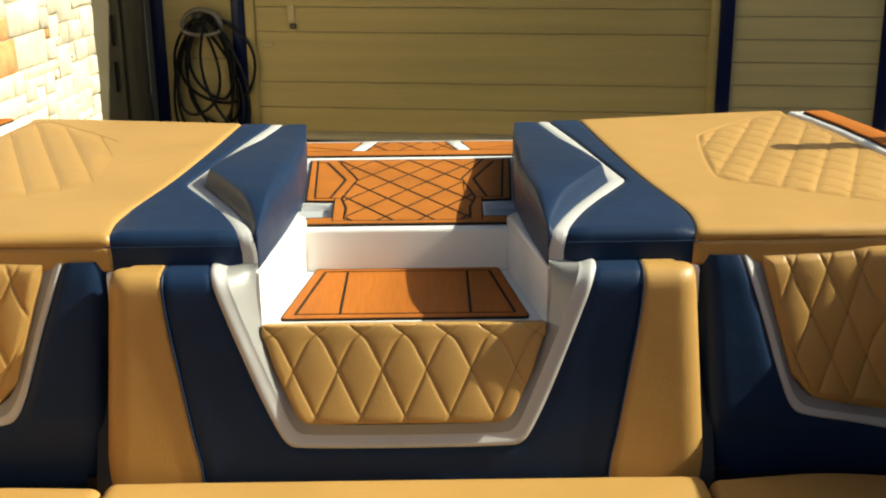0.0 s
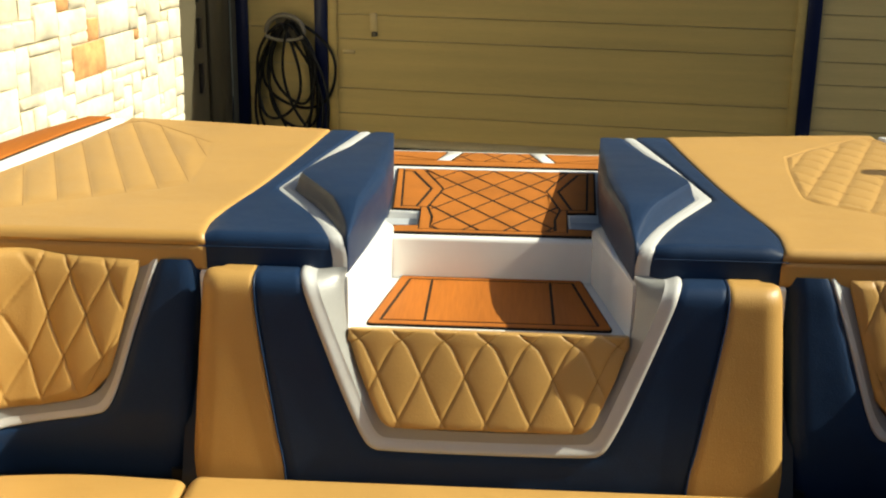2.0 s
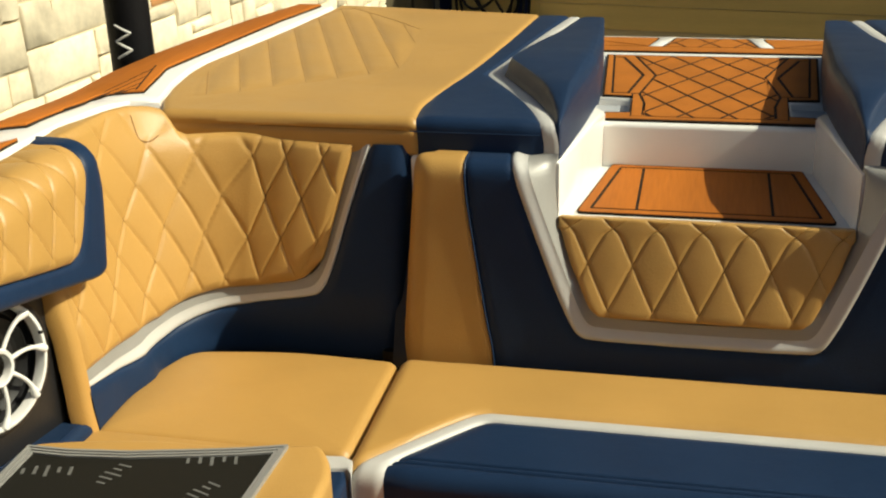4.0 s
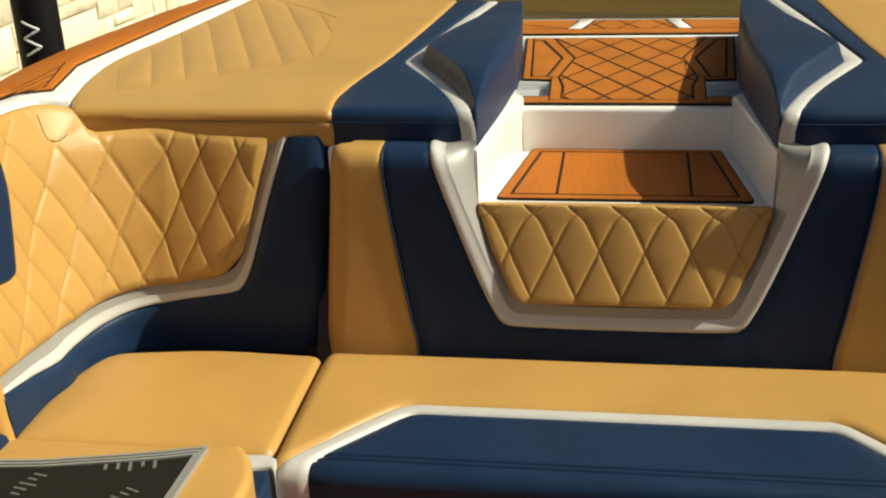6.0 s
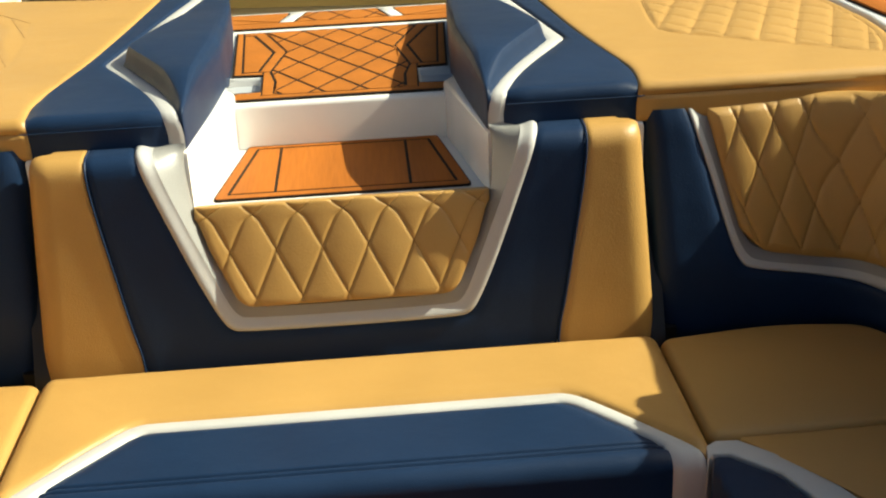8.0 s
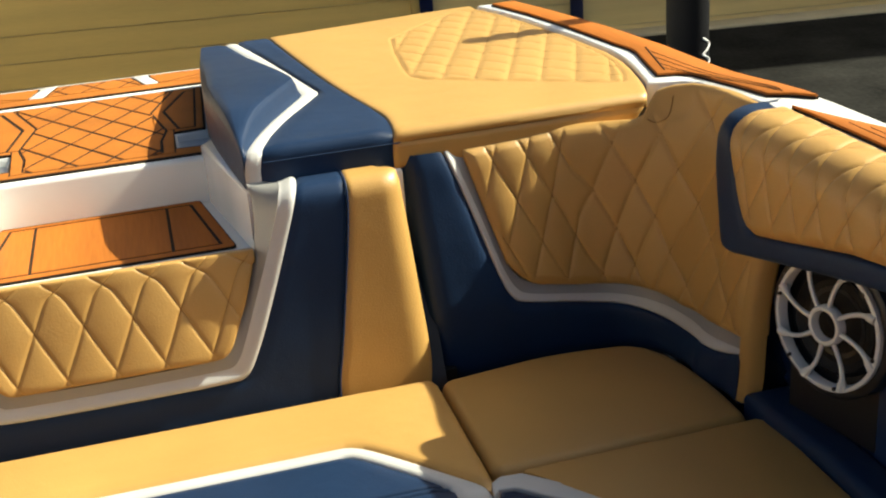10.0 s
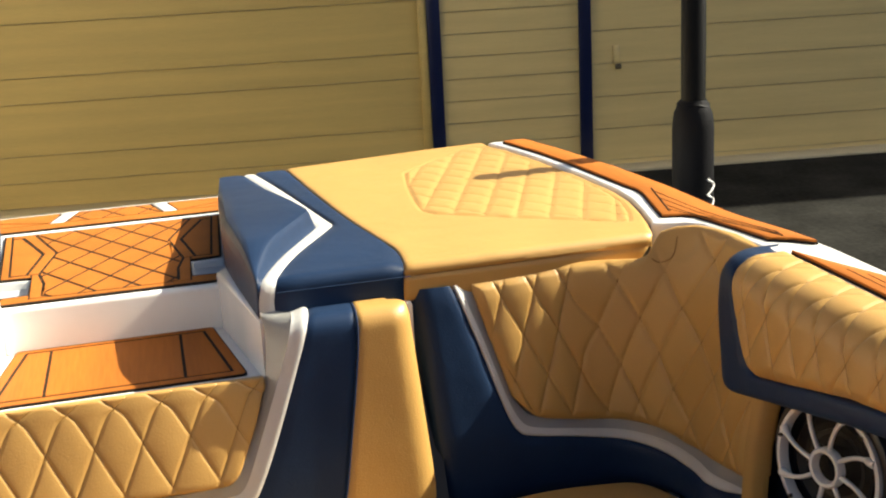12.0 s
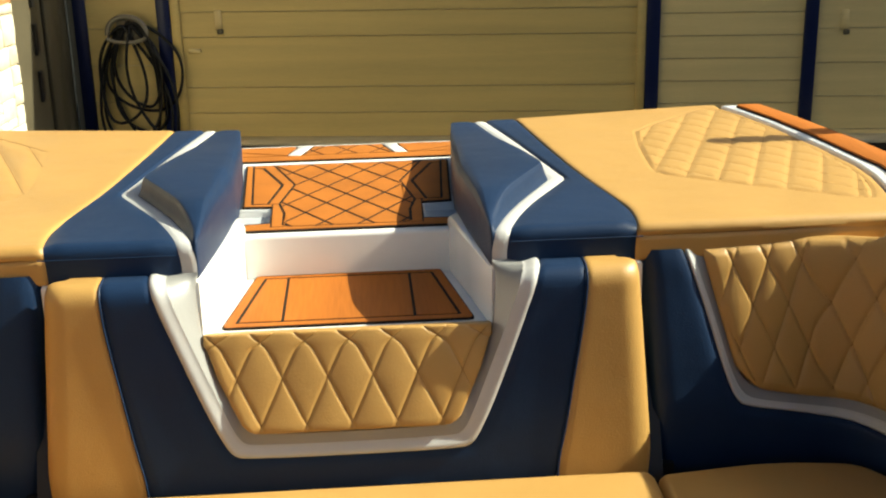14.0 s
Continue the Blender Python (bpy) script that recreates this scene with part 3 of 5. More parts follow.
def sun_pad(s):
    pad = thing("sun_pad", up((s * 0.7, 2.7, -0.785)), "tan sun pad with navy bolster and silver stripe on white ledge", "sun pad", "sun pads on the transom")
    seam_v = [(0.566, B_LOW), (0.566, 2.185)] + drawn([(0.592, 2.31), (0.600, 2.40), (0.580, 2.51), (0.550, 2.68), (0.518, 2.95), (0.482, 3.33)])
    xs = [(c.y, c.x) for c in chaikin(seam_v, 2)]

    rim_depth = 0.0024 if s > 0 else 0.0006

    def tan_h(a, b, edge):
        h = pillow(edge, 0.006, 0.018)
        d = poly_depth(a, b, QUILT_PAD)
        if d > 0:
            h += -rim_depth * math.exp(-(d / 0.004) ** 2) + 0.0042 * (pad_quilt(a, b, s) - 0.35) * smoothstep(d / (0.012 if s > 0 else 0.05))
        elif d > -0.012:
            h += -rim_depth * math.exp(-(d / 0.004) ** 2)
        if b < PAD_F:
            h -= 0.0055 * math.exp(-((b - (PAD_F - 0.029)) / 0.0035) ** 2)
        return h
    part("tan_panel", panel(pad_base, lambda b: poly_at(xs, b), lambda b: poly_at(PAD_OUT[s], b), lambda a: B_LOW, lambda a: poly_at([(0.46, 3.235), (0.9, 3.31), (1.02, 3.325)], a), 150, 240, tan_h, s, 0.03), TAN, pad, "tan vinyl with a quilted field")
    rim = QUILT_PAD + QUILT_PAD[:1] if s > 0 else QUILT_PAD[:6]
    lines = [[(lerp(p[0], q[0], i / 60), lerp(p[1], q[1], i / 60)) for i in range(61)] for p, q in zip(rim, rim[1:])]
    for k in range(-12, 8):
        lines.append([((k - 0.04) * 0.0778 + 0.39 * (2.3 + 0.01 * i), 2.3 + 0.01 * i) for i in range(101)])
    cross = [[(k * 0.0821 - 0.75 * (2.3 + 0.01 * i), 2.3 + 0.01 * i) for i in range(101)] for k in range(29, 46)]
    inside = lambda a, b: poly_depth(a, b, QUILT_PAD) > -0.002 and a < poly_at(PAD_OUT[s], b) - 0.01
    if s > 0:
        stitches("cross_stitching", pad_base, cross, lambda a, b: tan_h(a, b, 0.1), inside, pad, s, 0.0004)
    stitches("stitching", pad_base, lines, lambda a, b: tan_h(a, b, 0.1), inside, pad, s, 0.0006)
    stitches("front_seam", pad_base, [[(0.59 + 0.008 * i, PAD_F - 0.029) for i in range(60)]], lambda a, b: tan_h(a, b, 0.1), lambda a, b: a < 1.05, pad, s, 0.0013)
    v_out = [(0.313, B_LOW), (0.313, 2.20), (0.37, 2.365), (0.478, 2.56), (0.492, 2.59), (0.482, 2.64), (0.43, 2.96), (0.38, 3.215)]
    v_in = [(0.284, B_LOW), (0.284, 2.20), (0.341, 2.365), (0.444, 2.565), (0.455, 2.59), (0.447, 2.63), (0.400, 2.96), (0.350, 3.215)]

    def flat_h(u, v, e):
        return pillow(e, 0.006, 0.018)
    part("navy_panel", strip(pad_base, v_out, seam_v, flat_h, 10, s, 0.03, 2, 3), NAVY, pad, "navy vinyl")
    stitches("front_seam", pad_base, [[(0.32 + 0.005 * i, PAD_F - 0.029) for i in range(53)]], lambda a, b: 0.0058, lambda a, b: True, pad, s, 0.0013, NAVY)
    part("silver_stripe", strip(pad_base, v_in, v_out, lambda u, v, e: pillow(e, 0.0028, 0.008), 5, s, 0.03, 2, 2), SILVER, pad, "silver vinyl")

    # raised bolster along the walk-through: a soft ridge that falls to the inner side
    ridge = chaikin(v_in, 2)
    foot = chaikin([(0.2865, B_LOW), (0.282, 2.215), (0.258, 2.44), (0.247, 2.60), (0.247, 2.64), (0.250, 2.70), (0.262, 2.96), (0.285, 3.215)], 2)

    def fn(u, v):
        n = len(ridge) - 1
        i = min(int(u * n), n - 1)
        t = u * n - i
        a, c = ridge[i].lerp(ridge[i + 1], t), foot[i].lerp(foot[i + 1], t)
        w0 = max((a - c).length, 0.001)
        f, g = min(0.020 / w0, 0.45), 1 - min(0.026 / w0, 0.3)
        prof = [(0, 0.0), (f * 0.25, 0.22), (f * 0.6, 0.74), (f * 0.85, 0.95), (lerp(f, g, 0.1), 1.0), (lerp(f, g, 0.5), 1.03), (g, 1.0), (lerp(g, 1, 0.5), 0.86), (lerp(g, 1, 0.85), 0.55), (1.0, 0.1), (1.0, -1.0), (1.0, -2.0), (1.0, -3.0)]
        k = v * (len(prof) - 1)
        j = min(int(k), len(prof) - 2)
        w, h = lerp(prof[j][0], prof[j + 1][0], k - j), lerp(prof[j][1], prof[j + 1][1], k - j)
        q = a.lerp(c, w)
        rise = 0.044 * lerp(0.10, 1.0, smoothstep((q.y - 2.18) / 0.22)) * lerp(0.08, 1.0, smoothstep((3.2 - q.y) / 0.65))
        p = pad_base(q.x, q.y)
        floor = lerp(-0.785, -0.808, smoothstep((q.y - 2.60) / 0.10))
        z = p.z + rise * h if h > 0 else lerp(p.z, floor, -h / 3)
        side = min(max((v - 0.5) / 0.2, 0), 1) * 3
        return up((s * p.x, p.y, z)), Vector((-s * side, 0, 1)).normalized(), 0.0
    part("bolster", solid_grid(fn, 70, 48, 0.004), NAVY, pad, "raised navy vinyl bolster")
    core = [(0.32, 2.35), (1.05, 2.35), (1.12, 2.45), (1.10, 2.8), (1.0, 3.28), (0.46, 3.19), (0.31, 3.19)]
    part("foam_base", prism(mirror(core, s), E0 - 0.785, E0 - 0.730), BLACK, pad, "dark base board")
    return pad


for s in (1, -1):
    sun_pad(s)

# ---- centre backrest ----
CB, CB_TOP, CB_DZ = profile(2.05, -1.19, 0.45, -0.812, 0.050, 0.05)
CQ, CQ_TOP, _ = profile(2.085, -1.19, 0.45, -0.9325, 0.030, 0.078)


def forward(p, most, foot=0.0):
    """Stands a backrest more upright: its top comes nearer the cockpit, its foot goes back."""
    t = (p.z + 1.19) / 0.42
    return p * (1 + foot * min(max(1 - t, 0), 1.2) - most * min(max(t, 0), 1))


def cb_base(x, b):
    y, z = CB(b)
    d = abs(x) - (0.588 - 0.045)
    if d > 0:
        y += 0.045 - math.sqrt(max(0.045 ** 2 - min(d, 0.0449) ** 2, 0))
    return forward(Vector((x, y, z)), 0.010, 0.055)


QUILT_LEAN = 0.31


def on_quilt(p):
    """Carries a point, seen from the seats, to the plane of the quilted panel, which leans back towards the step."""
    return p * ((2.176 + 1.078 * QUILT_LEAN) / (p.y - QUILT_LEAN * p.z))


def cq_base(x, b):
    y, z = CQ(b)
    return on_quilt(forward(Vector((x, y, z)), 0.012, 0.036))


def bz(z):
    return (z + 1.19) / CB_DZ


backrest = thing("center_backrest", up((0, 2.1, -1.19)), "tan and navy centre backrest with silver trim and quilted panel", "backrest")
B0 = bz(-1.172)
SEAM = [(0.389, B0), (0.395, bz(-1.12)), (0.411, bz(-1.073)), (0.435, bz(-0.98)), (0.468, bz(-0.855)), (0.478, bz(-0.79)), (0.480, CB_TOP)]
S_OUT = [(0.205, bz(-1.091)), (0.232, bz(-1.083)), (0.252, bz(-1.055)), (0.283, bz(-1.0)), (0.333, bz(-0.897)), (0.385, bz(-0.785)), (0.392, CB_TOP)]
S_FOLD = [(0.193, bz(-1.068)), (0.214, bz(-1.060)), (0.230, bz(-1.037)), (0.256, bz(-0.985)), (0.302, bz(-0.893)), (0.352, bz(-0.785)), (0.357, CB_TOP)]
S_IN = [(0.185, bz(-1.050)), (0.203, bz(-1.040)), (0.222, bz(-1.012)), (0.246, bz(-0.965)), (0.281, bz(-0.884)), (0.294, bz(-0.80)), (0.298, CB_TOP)]


def both(pts):
    """A line of one side, carried across the middle to the other."""
    return [(-x, b) for x, b in reversed(pts)] + list(pts)


SEAM_U = both([(0.205, B0 - 0.04), (0.310, B0 - 0.04), (0.372, B0 - 0.04), (0.419, bz(-1.04)), (0.455, bz(-0.90)), (0.478, bz(-0.79)), (0.480, CB_TOP)])
part("navy_panel", strip(cb_base, both(S_OUT), SEAM_U, lambda u, v, e: pillow(e, 0.0032, 0.010), 12, 1, 0.03, 2, 2), NAVY, backrest, "navy vinyl")
part("silver_stripe", strip(cb_base, both(S_FOLD), both(S_OUT), lambda u, v, e: stripe_h(v, 0.0060) + 0.0005, 10, 1, 0.03, 2, 2), SILVER, backrest, "silver vinyl")


def welt_sheet():
    """The grey wall of the recess, from the stripe in to the edge of the quilted panel."""
    outer, inner = chaikin(both(S_FOLD), 2), chaikin(both(S_IN), 2)
    n = len(outer) - 1

    def fn(u, v):
        i = round(u * n)
        a, c = cb_base(outer[i].x, outer[i].y), on_quilt(cb_base(inner[i].x, inner[i].y)) * 1.003
        nn = surface_normal(cb_base, outer[i].x, outer[i].y)
        return up(a.lerp(c, 1 - v)), nn, 0.0
    return solid_grid(fn, n, 8, 0.006)


part("grey_welt", welt_sheet(), GREY, backrest, "grey vinyl sloping in to the quilted panel")
for s in (1, -1):
    part("tan_panel", panel(cb_base, lambda b: poly_at([(bb, x) for x, bb in SEAM], b), lambda b: lerp(0.572, 0.588, smoothstep((b - B0) / 0.08)) - 0.036 * (1 - math.sqrt(1 - min(max((b - bz(-0.802)) / 0.07, 0), 1) ** 2)), lambda a: B0 - 0.04, lambda a: CB_TOP, 20, 60, lambda a, b, e: pillow(e, 0.0045, 0.012), s, 0.05), TAN, backrest, "tan vinyl")
    part("piping", tube([up((s * p.x, p.y - 0.004, p.z + 0.002)) for p in [cb_base(c.x, c.y) for c in chaikin(SEAM, 2)]], 0.0022, 6), NAVY, backrest, "navy piping")


def quilt_h(a, b, e):
    return pillow(e, 0.0045, 0.016) + 0.0040 * diamond(a, b - 0.155, 0.0885, 0.185)


CQ_LOW = bz(-1.062)
CQ_HALF = [(CQ_LOW, 0.205), (bz(-1.012), 0.232), (bz(-0.965), 0.256), (bz(-0.884), 0.288), (bz(-0.80), 0.298), (CQ_TOP, 0.300)]


def cq_half(b):
    """Half the width of the quilted panel, with rounded lower corners."""
    d = min(max(1 - (b - CQ_LOW) / (0.022 / CB_DZ), 0), 1)
    return poly_at(CQ_HALF, b) - 0.022 * (1 - math.sqrt(1 - d * d))


part("quilted_panel", panel(cq_base, lambda b: -cq_half(b), cq_half, lambda a: CQ_LOW, lambda a: CQ_TOP, 280, 120, quilt_h, 1, 0.05), TAN, backrest, "diamond quilted tan vinyl")
stitches("stitching", cq_base, diamond_lines(0.0885, 0.185, 0.0, 0.155, 8), lambda a, b: quilt_h(a, b, min(b - CQ_LOW, cq_half(b) - abs(a))), lambda a, b: abs(a) < cq_half(b) - 0.01 and CQ_LOW + 0.012 < b < CQ_TOP - 0.012, backrest, 1, 0.0010)
for x0, x1, t in ((-0.55, 0.55, -0.97), (0.32, 0.55, -0.82), (-0.55, -0.32, -0.82)):
    part("backing_board", panel(cb_base, lambda b: x0, lambda b: x1, lambda a: B0 + 0.01, lambda a: bz(t), 6, 6, lambda a, b, e: -0.082, 1, 0.11), PLASTIC, backrest, "dark backing board")

# dark boards added to stand in for the shade between the backrests
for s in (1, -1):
    part("gap_shade", panel(lambda x, b: Vector((x, *CB(b))), lambda b: 0.570, lambda b: 0.632, lambda a: 0.0, lambda a: bz(-0.80), 4, 8, lambda a, b, e: -0.125, s, 0.16), PLASTIC, boat, "dark filler added as the shade in the gap between the backrests")

# low dark blocks that give the same gap its shade near the seats
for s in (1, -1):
    part("gap_shade", prism(mirror([(0.572, 2.20), (0.66, 2.20), (0.66, 2.26), (0.572, 2.26)], s), E0 - 1.30, E0 - 1.205), PLASTIC, boat, "dark filler added as the shade in the gap between the backrests")

# ---- corner backrests ----
A1, A2, A3 = 0.348, 0.348 + 0.14 * math.pi / 2, 0.348 + 0.14 * math.pi / 2 + 0.215


def corner_base(a, b):
    z = b
    if a < A1:
        p, n = Vector((0.602 + a, 2.12)), Vector((0, 1))
    elif a < A2:
        q = (a - A1) / 0.14
        n = Vector((math.sin(q), math.cos(q)))
        p = Vector((0.95, 1.98)) + n * 0.14
    else:
        p, n = Vector((1.09, 1.98 - (a - A2))), Vector((1, 0))
    k = lerp(0.45, 0.17, smoothstep((a - 0.30) / 0.27))
    below = min(z + 1.06, 0.0)   # upright under the trim, leaning above it
    o = k * (z - below + 1.185) + min(k, 0.22) * below + 0.020 * smoothstep((a - A2) / 0.10) * (1 - smoothstep((z + 1.185) / 0.20))
    if A1 < a < A2:
        o += 0.018 * math.sin(math.pi * (a - A1) / (A2 - A1)) * (1 - smoothstep((z + 1.16) / 0.12))
    d = 0.045 - a
    if d > 0:
        o += 0.045 - math.sqrt(max(0.045 ** 2 - min(d, 0.0449) ** 2, 0))
    t = z - (-0.815)
    if t > 0 and a < A2:
        o += t * t * 3 * (1 - smoothstep((a - A1) / (A2 - A1)))
    p = p + n * o
    flat = 1 - smoothstep((a - 0.33) / 0.22)
    return forward(Vector((p.x, p.y, z)), 0.010 * flat, 0.034 * flat)


def corner_lines(a3):
    """Outer, middle and inner lines of the trim, and the lower edge, on a corner backrest that ends at a3."""
    out = [(0.090, -0.775), (0.098, -0.80), (0.128, -0.90), (0.155, -1.013), (0.175, -1.062), (0.205, -1.072), (0.300, -1.086), (0.383, -1.101), (0.445, -1.120), (0.511, -1.137), (0.58, -1.132), (0.635, -1.127), (a3, -1.098)]
    fold = [(0.107, -0.775), (0.113, -0.80), (0.142, -0.90), (0.168, -1.005), (0.188, -1.046), (0.212, -1.057), (0.300, -1.070), (0.383, -1.081), (0.445, -1.093), (0.511, -1.106), (0.58, -1.106), (0.635, -1.104), (a3, -1.090)]
    inner = [(0.128, -0.775), (0.133, -0.80), (0.152, -0.885), (0.178, -0.995), (0.200, -1.030), (0.240, -1.043), (0.315, -1.055), (0.395, -1.062), (0.445, -1.071), (0.50, -1.086), (0.58, -1.081), (0.635, -1.077), (a3, -1.067)]
    low = [(a if k > 4 else 0.0, -1.20 if k > 3 else z) for k, (a, z) in enumerate(out)]
    low[3], low[5], low[12] = (0.0, -1.10), (0.12, -1.20), (a3, -1.20)
    return out, fold, inner, low


# columns of the quilting along the base line
COLUMNS = {1: [(-0.10, -3.5), (0.152, 0.0), (0.222, 1.0), (0.296, 2.0), (0.366, 3.0), (0.414, 4.0), (0.468, 5.0), (0.552, 6.0), (0.645, 7.0), (1.02, 11.0)],
           -1: [(-0.10, -3.0), (0.150, 0.0), (0.232, 1.0), (0.314, 2.0), (0.380, 3.0), (0.430, 4.0), (0.488, 5.0), (0.570, 6.0), (0.660, 7.0), (1.02, 11.0)]}


def corner_backrest(s):
    cb = thing("corner_sofa_back", up((s * 0.95, 2.1, -1.19)), "curved tan and navy corner backrest with silver trim and quilting", "backrest", "corner backrests")
    a3 = 0.702 if s > 0 else 0.778
    cloth = lambda a: poly_at(COLUMNS[s], a)
    base_line = lambda c: poly_at([(k, a) for a, k in COLUMNS[s]], c)
    out, fold, inner, low = corner_lines(a3)
    part("navy_panel", strip(corner_base, out, low, lambda u, v, e: pillow(e, 0.010, 0.03), 14, s, 0.04, 2, 2), NAVY, cb, "navy vinyl")
    part("silver_stripe", strip(corner_base, fold, out, lambda u, v, e: stripe_h(v, 0.0045) + 0.0015, 10, s, 0.03, 2, 2), SILVER, cb, "silver vinyl")
    part("grey_welt", strip(corner_base, inner, fold, lambda u, v, e: 0.0008 - 0.006 * (1 - v) ** 0.8, 5, s, 0.03, 2, 2), GREY, cb, "grey vinyl welt")
    left_pts = [(z, a) for a, z in reversed(inner[:5])]
    bot_pts = inner[3:]
    top_pts = [(0.1, -0.776), (0.25, -0.768), (0.36, -0.757), (0.395, -0.752), (0.412, -0.748), (0.420, -0.738), (0.426, -0.712), (0.431, -0.694), (0.444, -0.682), (0.466, -0.670), (0.50, -0.661), (0.57, -0.653), (a3, -0.650)]
    row = lambda a: -0.884 + 0.70 * (0.5 * (a - 0.388) + 0.5 * math.sqrt((a - 0.388) ** 2 + 0.0008))
    plain = lambda a, b: smoothstep((math.hypot((a - 0.450) * 1.0, (b + 0.700) * 0.7) - 0.020) / 0.015)

    def h(a, b, e):
        q = 0.0052 * diamond(cloth(a), b - row(a), 1.0, 0.160) * plain(a, b)
        return pillow(e, 0.008, 0.02) + q * smoothstep(e / 0.02)
    part("quilted_panel", panel(corner_base, lambda b: poly_at(left_pts, b), lambda b: a3, lambda a: poly_at(bot_pts, a), lambda a: poly_at(top_pts, a), 250, 150, h, s, 0.05), TAN, cb, "diamond quilted tan vinyl")
    seams = [[(base_line(c), b + row(base_line(c))) for c, b in ln] for ln in diamond_lines(1.0, 0.160, 0.0, 0.0, 16)]
    stitches("stitching", corner_base, seams, lambda a, b: h(a, b, min(poly_at(top_pts, a) - b, b - poly_at(bot_pts, a), a - poly_at(left_pts, b))), lambda a, b: poly_at(left_pts, b) + 0.012 < a < a3 - 0.012 and poly_at(bot_pts, a) + 0.012 < b < poly_at(top_pts, a) - 0.012 and not (0.425 < a < 0.50 and b > -0.765), cb, s, 0.0010)
    ear = [(0.450, -0.700), (0.450, -0.731), (0.444, -0.746), (0.433, -0.753), (0.426, -0.748)] if s > 0 else [(0.467, -0.689), (0.467, -0.731), (0.461, -0.743), (0.452, -0.747), (0.442, -0.741)]
    stitches("ear_seam", corner_base, [[(c.x, c.y) for c in chaikin(ear, 3)]], lambda a, b: h(a, b, poly_at(top_pts, a) - b), lambda a, b: True, cb, s, 0.0013)
    y1 = 1.98 - (a3 - A2)
    bm = bmesh.new()
    post = [[bm.verts.new(up((s * (corner_base(a3, z).x + x), y1 + y, z))) for x, y in ((-0.007, 0.003), (-0.005, -0.010), (0.004, -0.022), (0.030, -0.026), (0.030, 0.003))] for z in (-1.19, -1.14, -1.08, -1.0, -0.93, -0.86)]
    for p, q in zip(post, post[1:]):
        for k in range(5):
            bm.faces.new((p[k], p[(k + 1) % 5], q[(k + 1) % 5], q[k]))
    bm.faces.new(post[0]), bm.faces.new(post[-1])
    part("front_post", bm, TAN, cb, "tan vinyl end")


for s in (1, -1):
    corner_backrest(s)

# ---- seat cushions ----
SEAT_Z = -1.185


def bench_base(x, b):
    r, f = 0.025, 1.735
    z = SEAT_Z
    d = abs(x) - (0.594 - 0.02)
    if d > 0:
        z -= 0.02 - math.sqrt(max(0.02 ** 2 - min(d, 0.0199) ** 2, 0))
    if b >= f:
        d = b - 2.114   # the rear edge rolls down towards the backrest
        if d > 0:
            z -= 0.03 - math.sqrt(max(0.03 ** 2 - min(d, 0.0299) ** 2, 0))
        return Vector((x, b, z))
    q = (f - b) / r
    if q < math.pi / 2:
        return Vector((x, f - r * math.sin(q), z - r * (1 - math.cos(q))))
    return Vector((x, f - r, z - r - (f - b - r * math.pi / 2)))


BL = 1.735 - 0.025 * math.pi / 2 - 0.14
bench = thing("bench_cushion", up((0, 1.95, -1.30)), "tan vinyl bench cushion with a navy front panel and silver stripe", "seat cushion")
b_out = [(0.594, BL), (0.594, 1.60), (0.594, 1.712), (0.556, 1.762), (0.422, 1.920), (0.385, 1.942), (0.36, 1.943)]
b_in = [(0.528, BL), (0.530, 1.66), (0.529, 1.735), (0.505, 1.772), (0.398, 1.894), (0.375, 1.910), (0.35, 1.910)]
b_back = [(x, 2.143) for x, _ in b_out]
part("tan_panel", strip(bench_base, both([p for p in reversed(b_out[2:])]), both([p for p in reversed(b_back[2:])]), lambda u, v, e: pillow(e, 0.008, 0.03), 28, 1, 0.05, 1, 3), TAN, bench, "tan vinyl")
part("silver_stripe", strip(bench_base, both([p for p in reversed(b_out)]), both([p for p in reversed(b_in)]), lambda u, v, e: pillow(e, 0.006, 0.012), 6, 1, 0.05, 2, 2), SILVER, bench, "silver vinyl")


def navy_h(x, b, e):
    return pillow(e, 0.007, 0.02) - 0.006 * math.exp(-((b - 1.757) / 0.003) ** 2) - 0.006 * math.exp(-((b - 1.743) / 0.003) ** 2)


bw = [(b, x) for x, b in b_in[:6]]
part("navy_panel", panel(bench_base, lambda b: -poly_at(bw, b), lambda b: poly_at(bw, b), lambda a: BL, lambda a: 1.910, 40, 300, navy_h, 1, 0.05), NAVY, bench, "navy vinyl front with twin stitching")
part("base_board", box(-0.57, 0.57, 1.75, 2.15, E0 - 1.30, E0 - 1.245), PLASTIC, bench, "dark base board")


def cushion(name, outline, z_top, label, mat=TAN, thick=0.115, r=0.022, at=None):
    xs_, ys_ = [p[0] for p in outline], [p[1] for p in outline]
    t = thing(name, up(((min(xs_) + max(xs_)) / 2, (min(ys_) + max(ys_)) / 2, z_top - thick)), label, "seat cushion")
    part("cover", soft_prism(outline, E0 + z_top - thick, E0 + z_top, r), mat, t)
    return t


CORNER_SEAT = {1: round_poly([(0.604, 1.768), (0.604, 2.132), (0.85, 2.162), (1.030, 2.135), (1.080, 2.035), (1.097, 1.90), (1.097, 1.775)], [0.03, 0.03, 0.08, 0.05, 0.05, 0.05, 0.03]),
               -1: round_poly([(0.604, 1.757), (0.604, 2.134), (0.84, 2.146), (1.065, 2.114), (1.107, 1.995), (1.114, 1.88), (1.116, 1.757)], [0.03, 0.03, 0.08, 0.05, 0.05, 0.05, 0.03])}
for s in (1, -1):
    cushion("corner_seat_cushion", [(s * x, y) for x, y in CORNER_SEAT[s]], SEAT_Z, "plain tan vinyl corner seat cushion")

